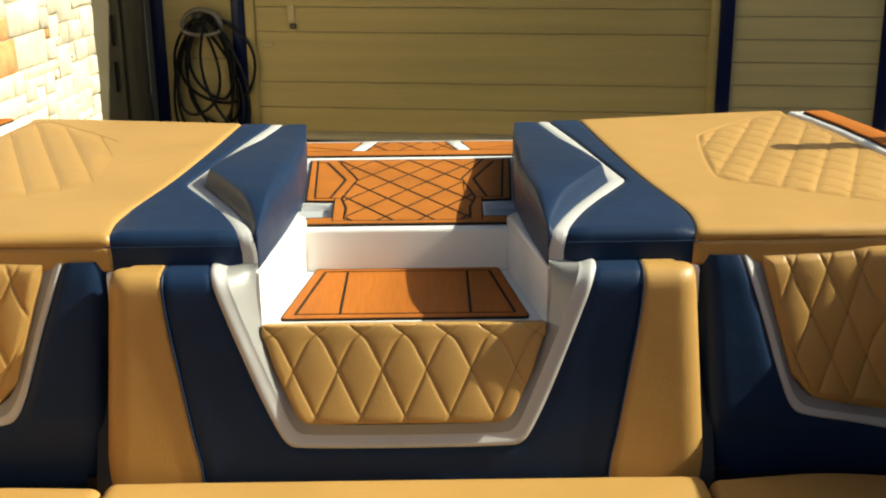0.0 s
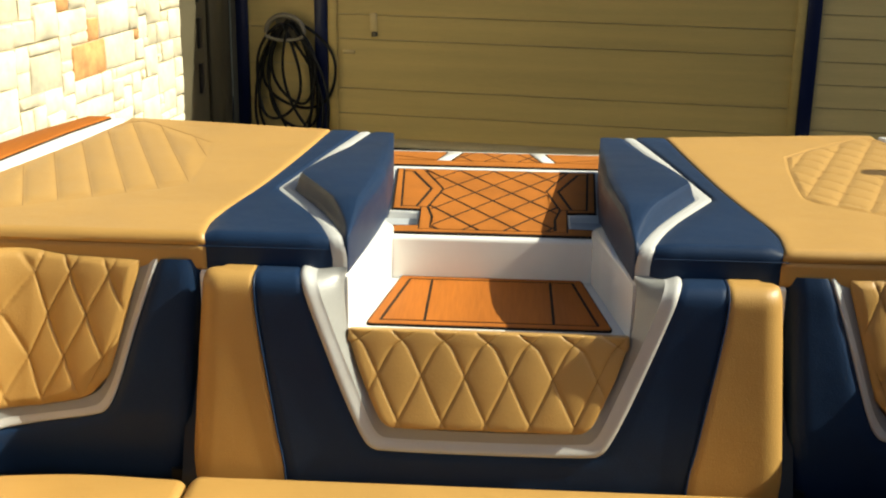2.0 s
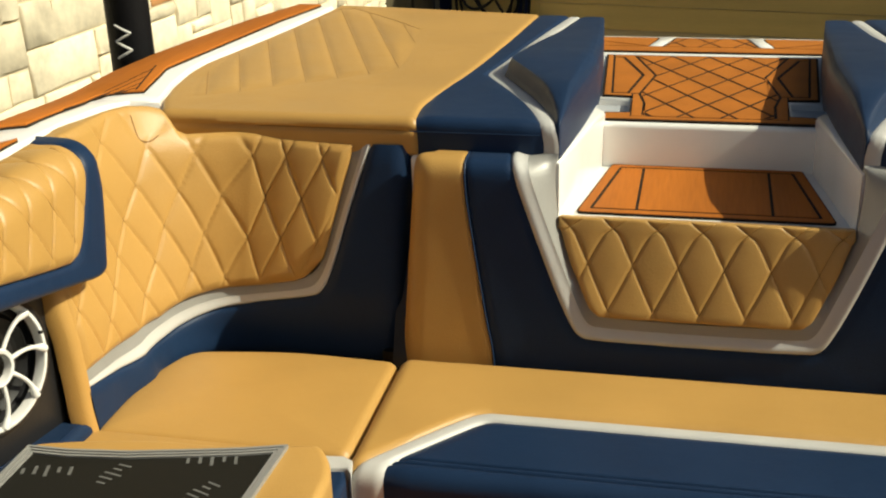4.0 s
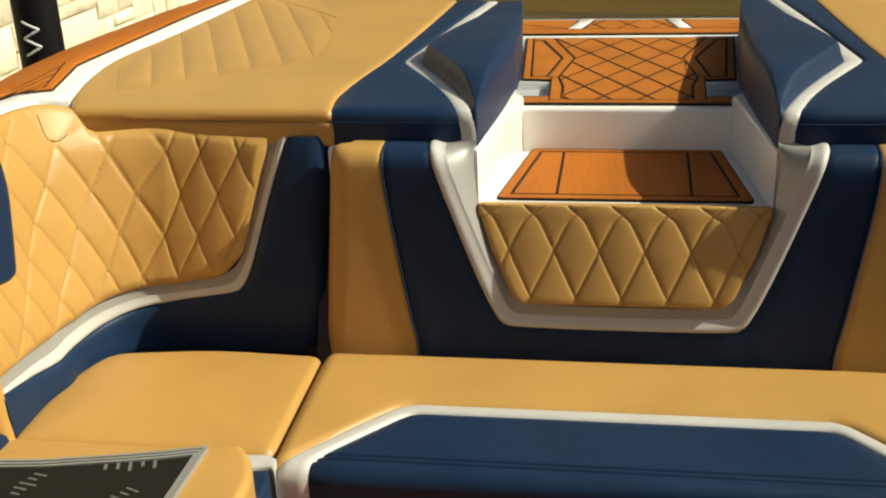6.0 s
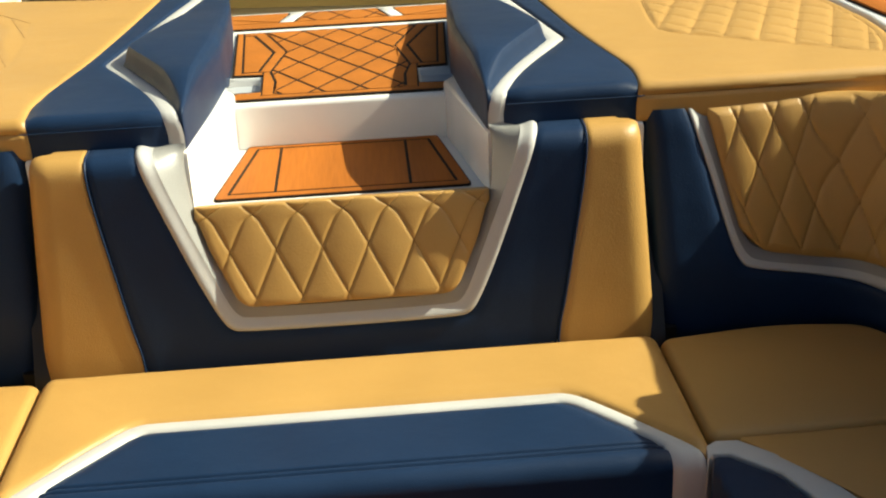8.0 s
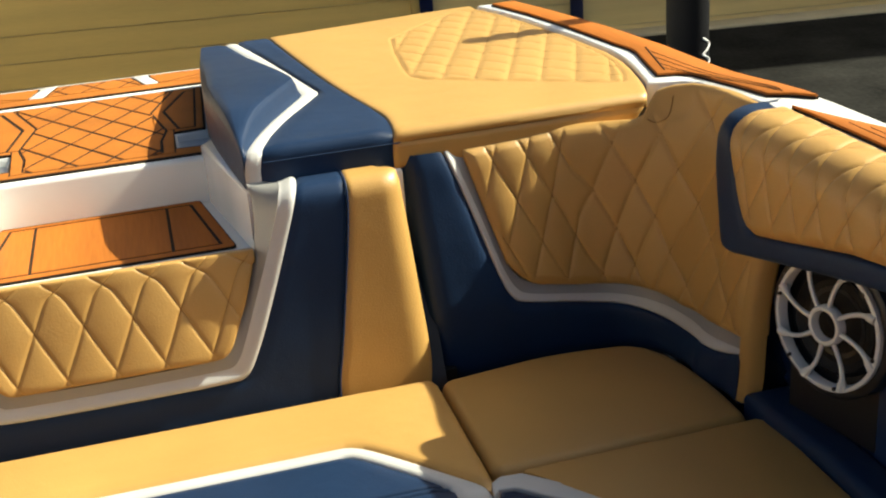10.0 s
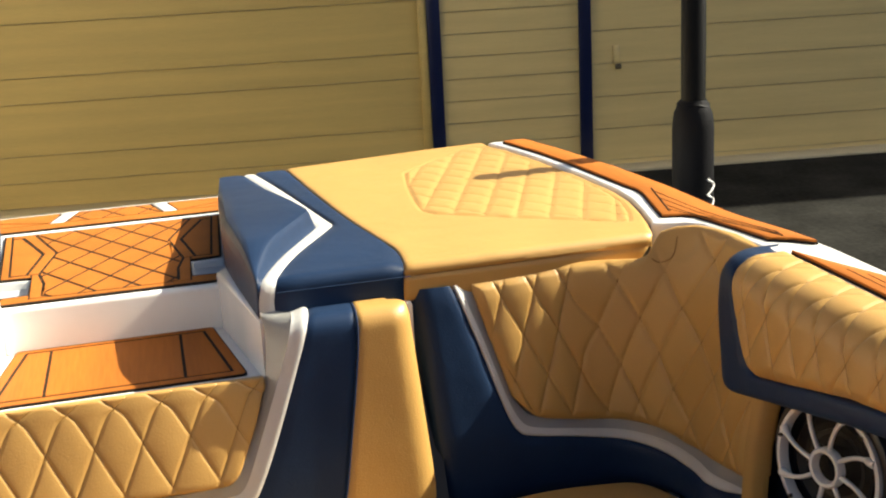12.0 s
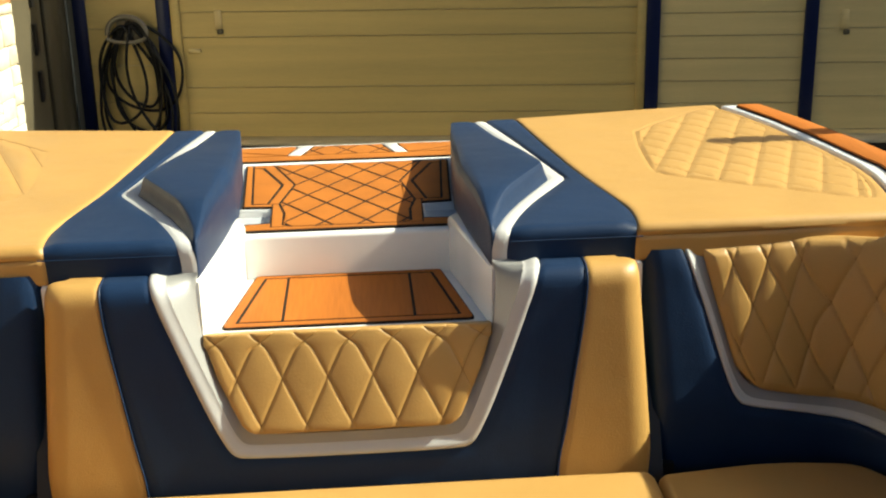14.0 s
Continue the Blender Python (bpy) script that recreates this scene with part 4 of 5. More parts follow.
L_NOSE = [(0.588, 0.6), (0.588, 1.68), (0.600, 1.715), (0.625, 1.712), (0.69, 1.648), (0.726, 1.56), (0.74, 1.4), (0.74, 0.6)]
L_STRIPE = [(0.742, 0.6), (0.742, 1.4), (0.728, 1.562), (0.692, 1.650), (0.627, 1.714), (0.598, 1.717), (0.585, 1.70), (0.592, 1.742), (0.612, 1.755), (0.65, 1.752), (0.745, 1.662), (0.785, 1.570), (0.795, 1.4), (0.795, 0.6)]
L_COVER = [(0.797, 0.6), (0.797, 1.4), (0.787, 1.572), (0.747, 1.664), (0.652, 1.754), (0.66, 1.762), (0.80, 1.764), (1.10, 1.768), (1.12, 1.75), (1.12, 1.2), (1.12, 0.6)]


def lounge(s):
    t = thing("lounge_cushion", up((s * 0.85, 1.4, -1.30)), "tan vinyl lounge cushion with a navy nose and silver stripe", "seat cushion", "lounge cushions")
    part("navy_nose", soft_prism(mirror(L_NOSE, s), E0 - 1.30, E0 + SEAT_Z - 0.001, 0.012, 0.002), NAVY, t, "navy vinyl")
    part("silver_stripe", prism(mirror(L_STRIPE, s), E0 - 1.295, E0 + SEAT_Z + 0.001, 0.004, 3), SILVER, t, "silver vinyl")
    part("cover", soft_prism(mirror(L_COVER, s), E0 - 1.30, E0 + SEAT_Z, 0.006, 0.003), TAN, t, "tan vinyl")


for s in (1, -1):
    lounge(s)
for s in (1, -1):
    sill = thing("side_sill", up((s * 1.16, 1.3, -1.6)), "navy vinyl side sill below the speaker", "sill", "side sills")
    part("cover", prism(mirror([(1.122, 0.4), (1.122, 1.60), (1.108, 1.74), (1.108, 1.825 if s > 0 else 1.755), (1.20, 1.825 if s > 0 else 1.755), (1.21, 0.4)], s), E0 - 1.6, E0 - 1.16, 0.02, 4), NAVY, sill)

# a cushion lying upside down, its printed backing uppermost
flip = thing("upturned_cushion", up((-0.85, 1.3, -1.181)), "upturned tan seat cushion showing its black printed backing", "seat cushion")
f_out = round_poly([(-1.115, 0.7), (-0.560, 0.7), (-0.572, 1.56), (-0.590, 1.612), (-0.618, 1.652), (-0.70, 1.640), (-0.80, 1.622), (-0.90, 1.622), (-1.03, 1.600), (-1.115, 1.575)], [0, 0, 0.03, 0.02, 0.012, 0.03, 0.03, 0.03, 0.03, 0.02])
part("cover", soft_prism(f_out, E0 - 1.181, E0 - 1.094, 0.016, 0.0, 7), TAN, flip, "tan vinyl")
f_rim = [(-1.108, 0.72), (-0.70, 0.72), (-0.667, 1.626), (-0.74, 1.604), (-0.81, 1.588), (-0.93, 1.563), (-1.03, 1.552), (-1.108, 1.552)]
part("backing", prism(shrink(f_rim, 0.006), E0 - 1.0945, E0 - 1.0925), BACKING, flip, "black backing cloth")


def rim_band(d0, d1, z0, z1):
    a, b = shrink(f_rim, d0) if d0 else f_rim, shrink(f_rim, d1)
    bm, n = bmesh.new(), len(f_rim)
    rings = [[bm.verts.new((x, y, E0 + z)) for x, y in c] for c, z in ((a, z0), (a, z1), (b, z1), (b, z0))]
    for p, q in zip(rings, rings[1:] + rings[:1]):
        for k in range(n):
            bm.faces.new((p[k], p[(k + 1) % n], q[(k + 1) % n], q[k]))
    bmesh.ops.recalc_face_normals(bm, faces=bm.faces)
    return bm


part("welt", rim_band(0.0, 0.005, -1.0945, -1.0860), GREY, flip, "grey ribbed welt", smooth=False)
part("welt", rim_band(0.0065, 0.011, -1.0945, -1.0875), GREY, flip, "grey ribbed welt", smooth=False)
part("welt", rim_band(0.0125, 0.017, -1.0945, -1.0890), GREY, flip, "grey ribbed welt", smooth=False)

for cx, cy, ang, ln in ((-1.04, 1.49, 10, 0.10), (-0.926, 1.500, 72, 0.07), (-0.78, 1.566, 11, 0.10), (-0.762, 1.475, 63, 0.07), (-0.95, 1.38, 10, 0.10), (-0.80, 1.34, 60, 0.07)):
    bm = bmesh.new()
    for k in range(5):
        bmesh.ops.create_cube(bm, size=1, matrix=Matrix.Translation((ln * (k - 2) / 5, 0.003 * (k % 2), 0.0004)) @ Matrix.Rotation(0.1, 4, "Z") @ Matrix.Diagonal((ln * 0.055, 0.016 + 0.008 * (k % 3), 0.0008, 1)))
    bmesh.ops.transform(bm, matrix=Matrix.Translation((cx, cy, E0 - 1.0924)) @ Matrix.Rotation(radians(ang), 4, "Z"), verts=bm.verts)
    part("printed_bar", bm, PRINT, flip, "pale printed mark", smooth=False)

# ---- armrest bolsters ----


def arm_base(a, b):
    """The inner face of a coaming bolster: a runs forward from its aft end, b is the height."""
    y = 2.005 - a
    x = 1.120 + 0.10 * (b + 0.9) + 0.02 * smoothstep((a - 0.3) / 0.6)
    e = 0.03 - a
    if e > 0:
        x += 0.03 - math.sqrt(max(0.03 ** 2 - min(e, 0.0299) ** 2, 0))
    t = (b + 0.725) / 0.045
    if t > 0:
        x += 0.045 * (1 - math.cos(min(t, math.pi / 2))) + 0.045 * max(t - math.pi / 2, 0)
        b = -0.725 + 0.045 * math.sin(min(t, math.pi / 2))
    return Vector((x, y, b))


def arm(s):
    ar = thing("armrest_bolster", up((s * 1.16, 1.6, -0.9)), "quilted tan armrest bolster framed in navy under the gunwale", "armrest", "armrest bolsters")
    o = [(-0.01, -0.60), (0.0, -0.70), (0.014, -0.776), (0.056, -0.895), (0.064, -0.914), (0.095, -0.918), (0.16, -0.902), (0.45, -0.834), (0.62, -0.806), (1.2, -0.78)]
    i = [(0.055, -0.60), (0.058, -0.70), (0.094, -0.770), (0.138, -0.832), (0.155, -0.850), (0.185, -0.855), (0.225, -0.846), (0.45, -0.792), (0.62, -0.770), (1.2, -0.745)]
    part("navy_frame", strip(arm_base, i, o, lambda u, v, e: pillow(e, 0.008, 0.02), 8, s, 0.045, 2, 2), NAVY, ar, "navy vinyl")
    left = [(z, a) for a, z in reversed(i[:5])]
    quilt = lambda a, b, e: pillow(e, 0.014, 0.03) + 0.0040 * diamond(a - 0.248, b + 0.662, 0.080, 0.152) * smoothstep(e / 0.02)
    part("quilted_panel", panel(arm_base, lambda b: poly_at(left, b), lambda b: 1.2, lambda a: poly_at(i[4:], a), lambda a: -0.60, 420, 90, quilt, s, 0.045), TAN, ar, "diamond quilted tan vinyl")
    stitches("stitching", arm_base, diamond_lines(0.080, 0.152, 0.248, -0.662, 18), lambda a, b: quilt(a, b, min(b - poly_at(i[4:], a), a - poly_at(left, b))), lambda a, b: poly_at(left, b) + 0.022 < a < 1.18 and poly_at(i[4:], a) + 0.022 < b < -0.63, ar, s, 0.0010)
    if s < 0:
        ar.location.y -= 0.032   # the port bolster starts a little further forward
    c = Vector((0.06, 0.0, E0))
    ar.location, ar.scale = c + (ar.location - c) * 0.966, (0.966, 0.966, 0.966)


for s in (1, -1):
    arm(s)

# ---- speakers ----


def speaker(s):
    c = Vector((s * 1.150, 1.622 if s > 0 else 1.552, E0 - 0.942))
    n = Vector((-s * math.cos(radians(14)), -math.sin(radians(14)), 0.06)).normalized()
    w = Vector((0, 0, 1)) - n * n.z
    w.normalize()
    u = n.cross(w) * (1 if s > 0 else -1)
    P = lambda r, ang, d: c + (u * math.cos(ang) + w * math.sin(ang)) * r + n * d
    sp = thing("speaker", c - Vector((0, 0, 0.13)), "round marine speaker with white swirled spokes in a black recess", "speaker", "cockpit speakers")
    R = 0.112

    def lathe(prof, seg=48, ring=False):
        bm = bmesh.new()
        rings = [[bm.verts.new(P(r, k * 2 * math.pi / seg, d)) for k in range(seg)] for r, d in prof]
        for a, b in zip(rings, rings[1:]):
            for k in range(seg):
                bm.faces.new((a[k], a[(k + 1) % seg], b[(k + 1) % seg], b[k]))
        if ring:
            a, b = rings[-1], rings[0]
            for k in range(seg):
                bm.faces.new((a[k], a[(k + 1) % seg], b[(k + 1) % seg], b[k]))
        else:
            bm.faces.new(rings[0]), bm.faces.new(rings[-1])
        return bm
    part("basket", lathe([(R + 0.014, -0.03), (R + 0.014, 0.004), (R + 0.008, 0.008), (R, 0.006), (R - 0.004, -0.02), (0.001, -0.024)]), PLASTIC, sp, "black surround")
    part("outer_ring", lathe([(R, -0.004), (R, 0.014), (R - 0.003, 0.016), (R - 0.007, 0.015), (R - 0.009, 0.010), (R - 0.009, -0.004), (R - 0.001, -0.006)], ring=True), SPOKE, sp, "pale ring")
    part("cone", lathe([(R - 0.02, -0.012), (R - 0.028, -0.004), (R - 0.036, -0.010), (0.045, -0.022), (0.03, -0.014), (0.001, -0.008)]), RUBBER, sp, "dark cone with a rubber roll")
    part("cone_ring", lathe([(R - 0.062, -0.018), (R - 0.060, -0.012), (R - 0.052, -0.011), (R - 0.050, -0.018)], ring=True), PLASTIC, sp, "dark cone ring")
    part("hub", lathe([(0.034, 0.004), (0.034, 0.017), (0.031, 0.020), (0.026, 0.019), (0.024, 0.012), (0.024, 0.004)], ring=True), SPOKE, sp, "white hub ring")
    for k in range(8):
        a0 = k * 2 * math.pi / 8 + 0.12
        pts = []
        for j in range(9):
            t = j / 8
            pts.append(P(lerp(0.032, R - 0.004, t), a0 + 0.24 * s * t * t, 0.013))
        part("spoke", tube(pts, [lerp(0.0038, 0.0055, abs(j / 8 - 0.4)) + (0.003 if j > 6 else 0) for j in range(9)], 8), SPOKE, sp, "white spoke")
    for k in range(6):
        a0 = k * math.pi / 3 + 0.2
        part("screw", tube([P(R - 0.007, a0, 0.014), P(R - 0.007, a0, 0.0185)], 0.0035, 8), PLASTIC, sp)
    bay = thing("speaker_baffle", up((s * 1.19, 1.4, -1.16)), "black moulded panel recessed around the speaker", "panel", "speaker panels")
    part("panel", prism(mirror([(1.158, 1.752), (1.215, 1.752), (1.242, 1.3), (1.245, 0.6), (1.235, 0.6), (1.234, 1.30), (1.222, 1.45)], s), E0 - 1.16, E0 - 0.70), PLASTIC, bay)


for s in (1, -1):
    speaker(s)

# ---- trailer under the hull ----
trailer = thing("boat_trailer", (0, 1.2, 0), "dark steel trailer cradle carrying the boat", "trailer")
for s in (1, -1):
    part("bunk", box(s * 0.62 - 0.07, s * 0.62 + 0.07, -1.3, 3.2, 0.45, 0.605, 0.01), RUBBER, trailer, "carpeted bunk")
    part("side_beam", box(s * 0.80 - 0.05, s * 0.80 + 0.05, -1.5, 3.2, 0.28, 0.38, 0.008), PVC, trailer)
    for y in (-1.0, 1.0, 3.0):
        part("leg", box(s * 0.80 - 0.05, s * 0.80 + 0.05, y - 0.06, y + 0.06, 0.0, 0.279), PVC, trailer)
        part("bracket", box(s * 0.62 - 0.05, s * 0.62 + 0.05, y - 0.04, y + 0.04, 0.381, 0.449), PVC, trailer)
for y in (-1.0, 1.0, 3.0):
    part("cross_beam", box(-0.748, 0.748, y - 0.05, y + 0.05, 0.30, 0.38, 0.008), PVC, trailer)

# ---- trailer guide poles ----


def guide_pole(s, top):
    x, y = (1.562, 3.0) if s > 0 else (-1.495, 2.862)
    g = thing("guide_pole", (x, y, 0), "black trailer guide pole in a padded sleeve beside the hull", "guide pole", "trailer guide poles")
    part("pole", tube([(x, y, 0.0), (x, y, 1.0), (x, y, E0 - 0.205), (x, y, E0 - 0.195)], [0.033, 0.033, 0.033, 0.028], 20), PVC, g, "glossy dark pole")
    zs = [0.8, 0.82, 1.2, 1.6, E0 + top - 0.075, E0 + top - 0.035, E0 + top - 0.012, E0 + top]
    rs = [0.046, 0.055, 0.056, 0.057, 0.057, 0.052, 0.042, 0.037]
    part("sleeve", tube([(x, y, z) for z in zs], rs, 24), SLEEVE, g, "black padded sleeve")
    part("strap", tube([(x + 0.039 * math.cos(k * math.pi / 10), y + 0.039 * math.sin(k * math.pi / 10), E0 + top - 0.014 + 0.004 * math.sin(k)) for k in range(20)], 0.006, 6, True), SLEEVE, g)
    a = math.atan2(-y, -x) + (1.15 if s > 0 else -0.35)
    z = E0 - 0.775 if s > 0 else E0 - 0.640
    for k in range(3):
        zig = [(a + (0.36 if q % 2 else -0.36), z - 0.135 * k - 0.022 * q) for q in range(3 if k % 2 else 5)]
        zig = [(lerp(p[0], q[0], j / 4), lerp(p[1], q[1], j / 4)) for p, q in zip(zig, zig[1:]) for j in range(5)]
        part("printed_bar", tube([(x + 0.0565 * math.cos(aa), y + 0.0565 * math.sin(aa), zz) for aa, zz in zig], 0.0036, 6), SPOKE, g, "pale printed mark")


for s in (1, -1):
    guide_pole(s, -0.562 if s > 0 else -0.49)

# ---- yard: ground, garage, stone wall ----
gm = bmesh.new()
bmesh.ops.create_grid(gm, x_segments=40, y_segments=40, size=150)
for v in gm.verts:
    v.co.z = 0.0
ground_me = bpy.data.meshes.new("ground")
gm.to_mesh(ground_me)
gm.free()
ground_me.materials.append(ASPHALT)
tagged(new("ground", ground_me), "dark worn asphalt yard", "ground", kind="structure")

# added wall, never in view: reflects warm light onto the shaded backrests
bounce_wall = thing("unseen_wall_south", (0, -9.2, 0), "unseen plain wall added to bounce warm light at the backrests", "wall", kind="structure")
part("wall", box(-14, 14, -9.4, -9.0, 0, 4.0), BOUNCE, bounce_wall, smooth=False)

# garage frame: g runs along the front to the right, d towards the boat
G0 = Vector((0.0, 11.6, 0))
GX, GD = Vector((0.9903, -0.1386, 0)), Vector((-0.1386, -0.9903, 0))


def gpt(g, d, z):
    p = G0 + GX * g + GD * d
    return Vector((p.x, p.y, z))


def gbox(g0, g1, d0, d1, z0, z1, bevel=0.0):
    bm = box(g0, g1, d0, d1, z0, z1, bevel, 1)
    for v in bm.verts:
        v.co = gpt(v.co.x, v.co.y, v.co.z)
    return bm


def siding(parent, g0, g1, z0, z1, rise, first, mat, lap=0.018, name="panel", at=()):
    """Horizontal boards, each leaning out at its foot."""
    edges = [z0] + [first + rise * k for k in range(-12, 20) if z0 + 0.03 < first + rise * k < z1 - 0.03] + [z1]
    if at:
        edges = [z0, *at, z1]
    for a, b in zip(edges, edges[1:]):
        bm = bmesh.new()
        sec = [(0.0, a + 0.004), (lap, a + 0.004), (lap, a + 0.012), (lap - 0.006, b - 0.010), (lap - 0.010, b - 0.004), (0.0, b - 0.004)]
        rows = [[bm.verts.new(gpt(g, d, z)) for d, z in sec] for g in (g0, g1)]
        n = len(sec)
        for k in range(n):
            bm.faces.new((rows[0][k], rows[0][(k + 1) % n], rows[1][(k + 1) % n], rows[1][k]))
        bm.faces.new(rows[0]), bm.faces.new(rows[1])
        part(name, bm, mat, parent, smooth=False)


garage = thing("garage_wall", gpt(0, 0, 0), "yellow metal-clad garage front with blue trim", "garage", kind="structure")
part("core_wall", gbox(-2.79, 4.37, -0.30, -0.02, 0, 4.6), CREAM, garage, "wall behind the cladding")
# right section raised above the view so its shadow reaches further
part("core_wall", gbox(4.372, 12.0, -0.30, -0.02, 0, 6.1), CREAM, garage, "wall behind the cladding")
# added outside the view, only to cast shade over the asphalt
part("core_wall", gbox(12.002, 22.0, -0.30, -0.02, 0, 8.4), CREAM, garage, "unseen tall wall added to shade the asphalt")
GL1, GL2, GR1, GR2 = -2.71, -1.76, 2.79, 4.25
siding(garage, GL1 + 0.12, GL2 - 0.13, 0.0, 4.55, 0.36, 0.74, SIDING, name="wall_panel")
siding(garage, GR1 + 0.13, GR2, 0.0, 4.55, 0.214, 0.76, SIDING_PALE, name="wall_panel")
for a, b in ((GL1, GL1 + 0.12), (GL2 - 0.13, GL2), (GR1, GR1 + 0.125), (GR2, GR2 + 0.12), (9.3, 9.42)):
    part("blue_post", gbox(a, b, -0.02, 0.06, 0, 4.55 if b < 4.3 else 6.05, 0.006), BLUE, garage, "dark blue trim post")
for a, b in ((GL2 + 0.003, GL2 + 0.09), (GR1 - 0.085, GR1 - 0.003)):
    part("door_jamb", gbox(a, b, -0.02, 0.045, 0, 2.4, 0.004), SIDING, garage, "yellow door jamb")
door_l = thing("garage_door_1", gpt(0.4, 0, 0), "closed yellow sectional garage door", "garage door", kind="structure")
siding(door_l, GL2 + 0.09, GR1 - 0.085, 0.02, 2.4, 0.275, 0.475, SIDING, 0.012, "door_section", (0.265, 0.52, 1.01, 1.25, 1.745, 1.99))
door_r = thing("garage_door_2", gpt(6.8, 0, 0), "closed yellow sectional garage door", "garage door", kind="structure")
siding(door_r, GR2 + 0.125, 9.29, 0.02, 2.4, 0.32, 0.71, SIDING_PALE, 0.012, "door_section")
part("wall_head", gbox(GL2 + 0.003, GR1 - 0.003, -0.02, 0.03, 2.41, 4.55), SIDING, garage, "cladding over the doors")
part("wall_head", gbox(GR2 + 0.125, 9.29, -0.02, 0.03, 2.41, 6.05), SIDING, garage, "cladding over the doors")
part("threshold", gbox(GL2, 9.3, 0.02, 0.30, -0.02, 0.03, 0.008), CREAM, garage, "pale concrete threshold")
part("roof_edge", gbox(-2.79, 4.37, -3.0, 0.08, 4.6, 4.7), BLUE, garage, "blue roof edge")


def lock_handle(g, z, parent):
    h = part("handle", gbox(g - 0.035, g + 0.035, 0.01, 0.022, z + 0.02, z + 0.20, 0.004), SIDING_PALE, parent, "lock plate")
    part("lever", gbox(g - 0.012, g + 0.045, 0.02, 0.05, z - 0.03, z + 0.02, 0.008), GREYWALL, h, "dull lever")


lock_handle(-1.30, 1.07, door_l)
lock_handle(4.62, 1.0, door_r)
part("pull", gbox(-1.61, -1.49, 0.01, 0.03, 0.86, 0.90, 0.006), SIDING_PALE, door_l, "small pull handle")

# side return between the stone wall and the garage
ret = thing("side_return", gpt(-2.85, 0.6, 0), "dull brown side door jamb beside the stone wall", "door jamb", kind="structure")
part("panel", gbox(-3.07, -2.795, 0.0, 1.24, 0, 3.6), GREYWALL, ret)
part("jamb", gbox(-2.79, -2.755, 0.30, 0.62, 0, 3.6, 0.004), GREYWALL, ret, "dull brown jamb")
for z in (0.55, 0.98, 1.41, 1.84, 2.27):
    part("hinge_slot", gbox(-2.79, -2.765, 0.80, 0.86, z, z + 0.28), PLASTIC, ret, "black slot")

# hose on its reel bracket
hose = thing("garden_hose", gpt(-2.21, 0.12, 0), "coiled black garden hose hanging on the garage wall", "hose")
rnd = random.Random(5)
LOOPS = ((0.10, 0.43, 0.30, 0.05), (-0.02, 0.33, -0.05, 0.0), (0.0, 0.30, 0.10, 0.12), (-0.05, 0.28, -0.10, 0.25), (0.03, 0.25, 0.35, 0.10), (0.06, 0.36, -0.02, -0.15), (-0.06, 0.26, 0.20, -0.05), (0.05, 0.22, 0.0, 0.30))
for k, (off, w, low, lean) in enumerate(LOOPS):
    cx, top = -2.17 + off, 1.15 + rnd.uniform(-0.04, 0.03)
    ph = rnd.uniform(0, 6)
    pts = []
    for j in range(44):
        a = j * 2 * math.pi / 44
        yy = math.cos(a)
        hw = w * (0.72 + 0.28 * (1 - yy) / 2) * (1 - 0.35 * max(yy, 0) ** 3)
        pts.append(gpt(cx + hw * math.sin(a) + lean * (1 - yy) * 0.5 + 0.02 * math.sin(3 * a + ph), 0.07 + 0.012 * k + 0.02 * math.sin(2 * a + ph), lerp(low, top, (yy + 1) / 2)))
    part("hose_loop", tube(pts, 0.015, 8, True), RUBBER, hose)
hang = thing("hose_hanger", gpt(-2.21, 0.1, 1.0), "milky plastic hose hanger on the garage wall", "hose hanger")
part("saddle", tube([gpt(-2.17 + 0.19 * math.sin(t), 0.13, 1.07 + 0.16 * math.cos(t)) for t in [(-1.7 + k * 0.17) for k in range(21)]], 0.026, 10), CLEAR, hang)
part("shelf", tube([gpt(-2.17 + 0.19 * math.sin(t), 0.16, 1.04 - 0.055 * math.cos(t)) for t in [(-1.5 + k * 0.2) for k in range(16)]], 0.020, 10), CLEAR, hang)
part("bracket", gbox(-2.28, -2.06, 0.02, 0.10, 0.98, 1.20, 0.01), CLEAR, hang)

# stone wall: split limestone, perpendicular to the garage front
S0, SD, SN = gpt(-2.79, 1.25, 0), GD, GX
stone_wall = thing("stone_wall", S0 + SD * 4, "cream split limestone wall in sunlight with a few rust-coloured stones", "stone wall", kind="structure")


def spt(q, n, z):
    p = S0 + SD * q + SN * n
    return Vector((p.x, p.y, z))


def sbox(q0, q1, n0, n1, z0, z1):
    bm = box(q0, q1, n0, n1, z0, z1)
    for v in bm.verts:
        v.co = spt(v.co.x, v.co.y, v.co.z)
    return bm


part("mortar_bed", sbox(0.02, 11.5, -0.40, -0.005, 0, 3.0), MORTAR, stone_wall, "mortar joints", smooth=False)
rs = random.Random(11)


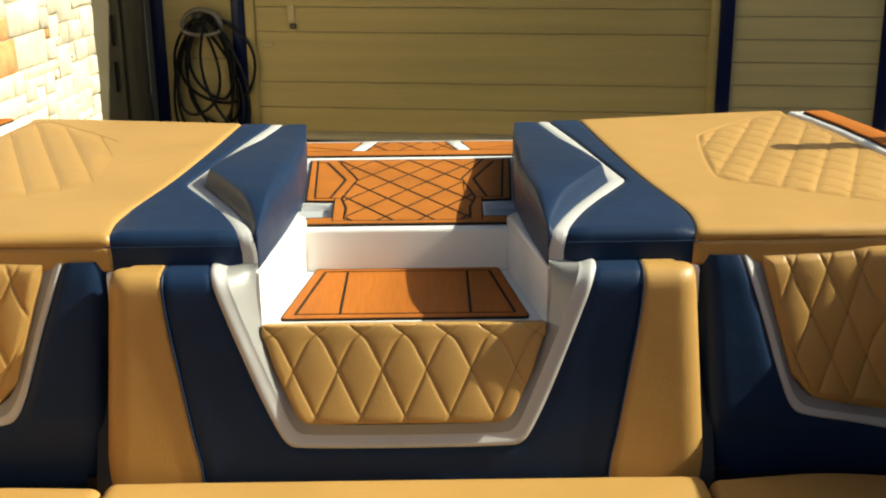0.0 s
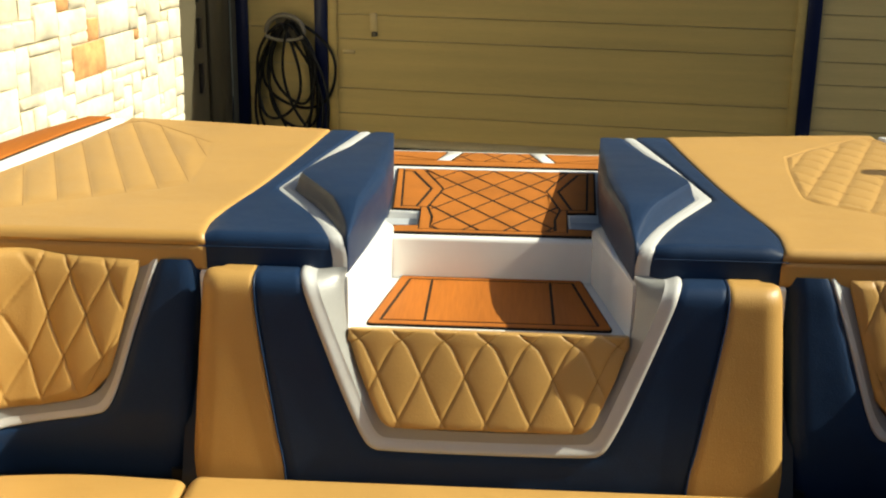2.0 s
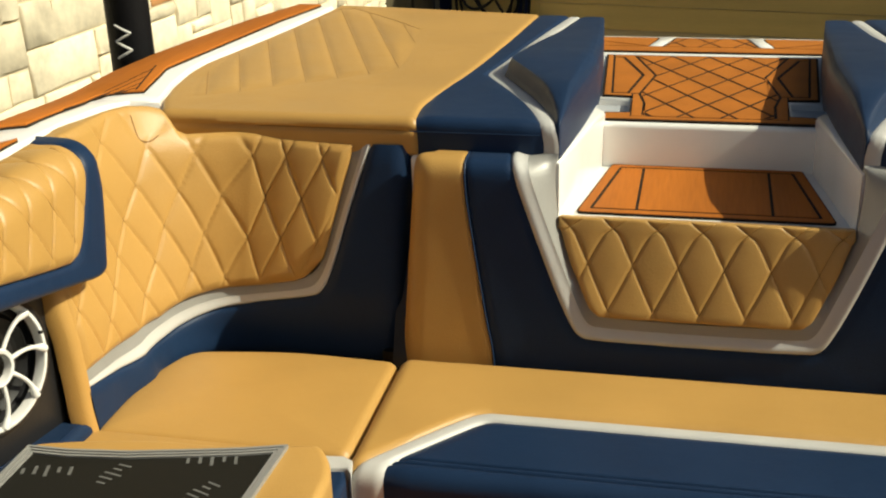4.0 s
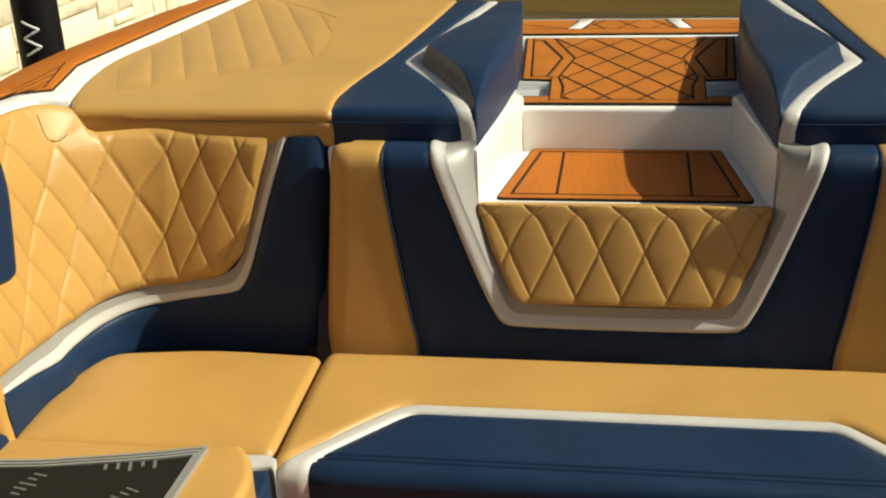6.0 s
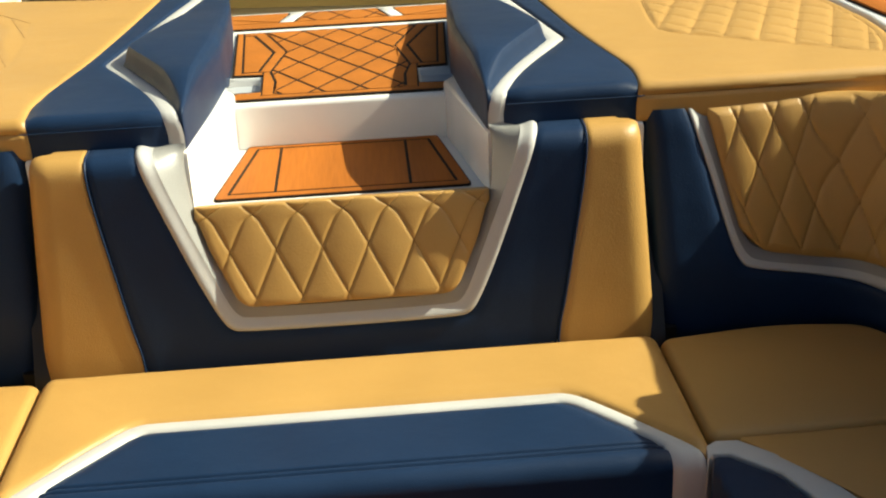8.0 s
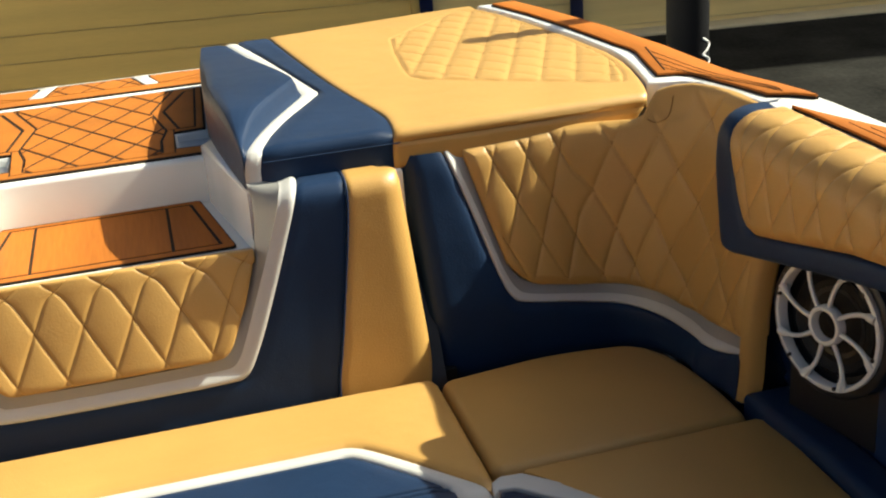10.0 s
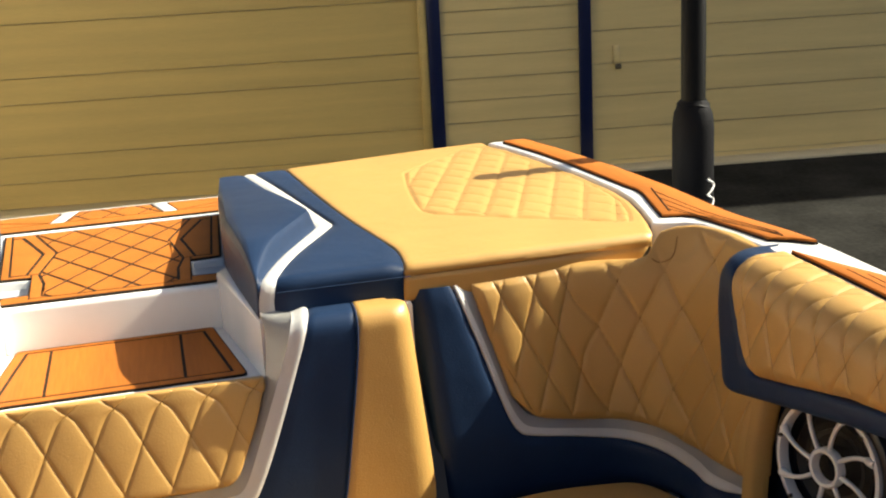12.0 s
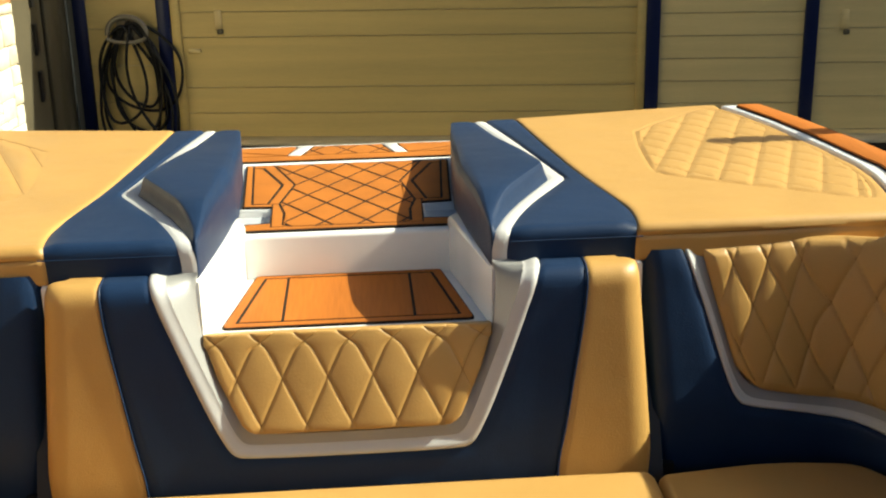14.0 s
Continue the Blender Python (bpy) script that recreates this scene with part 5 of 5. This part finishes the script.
def stone_mesh(bm, q0, q1, z0, z1):
    """A split stone with an uneven face and chipped edges."""
    g = rs.uniform(0.003, 0.007)
    dep = rs.uniform(0.008, 0.018)
    e = 0.015
    qs, zs = [q0 + g, q0 + g + e, (q0 + q1) / 2, q1 - g - e, q1 - g], [z0 + g, z0 + g + e, (z0 + z1) / 2, z1 - g - e, z1 - g]
    vs = {}
    for i in range(5):
        for j in range(5):
            rim = i in (0, 4) or j in (0, 4)
            q, z = qs[i] + rs.uniform(-0.006, 0.006), zs[j] + rs.uniform(-0.006, 0.006)
            vs[i, j] = bm.verts.new(spt(q, rs.uniform(-0.002, 0.006) if rim else dep + rs.uniform(-0.006, 0.006), z))
    for i in range(4):
        for j in range(4):
            bm.faces.new((vs[i, j], vs[i + 1, j], vs[i + 1, j + 1], vs[i, j + 1]))
    ring = [(i, 0) for i in range(4)] + [(4, j) for j in range(4)] + [(i, 4) for i in range(4, 0, -1)] + [(0, j) for j in range(4, 0, -1)]
    back = [bm.verts.new(vs[k].co - SN * 0.05) for k in ring]
    for k in range(len(ring)):
        m = (k + 1) % len(ring)
        bm.faces.new((vs[ring[k]], vs[ring[m]], back[m], back[k]))
    bm.faces.new(back)


# random ashlar: stones of many sizes on a fine module
UNIT, NQ, NZ = 0.088, 128, 34
taken, cells = set(), []
for j in range(NZ):
    for i in range(NQ):
        if (i, j) in taken:
            continue
        w, h = rs.choice((2, 2, 3, 3, 4, 5, 6, 7)), rs.choice((1, 2, 2, 3, 3))
        w = min(w, NQ - i)
        while w > 1 and any((i + k, j) in taken for k in range(w)):
            w -= 1
        h = max(1, min(h, w))
        for k in range(w):
            taken.update((i + k, j + m) for m in range(h))
        h = min(h, NZ - j)
        cells.append((i * UNIT, (i + w) * UNIT, j * UNIT, (j + h) * UNIT))
rest = bmesh.new()
count = 0
for c in cells:
    near = 0.95 < c[2] < 2.30 and c[0] < 7.2
    if near and count < 300:
        count += 1
        bm = bmesh.new()
        stone_mesh(bm, *c)
        part("stone", bm, STONE_RUST if rs.random() < 0.06 else STONE, stone_wall)
    else:
        stone_mesh(rest, *c)
part("far_stones", rest, STONE, stone_wall, "the rest of the stones", kind="stuff")
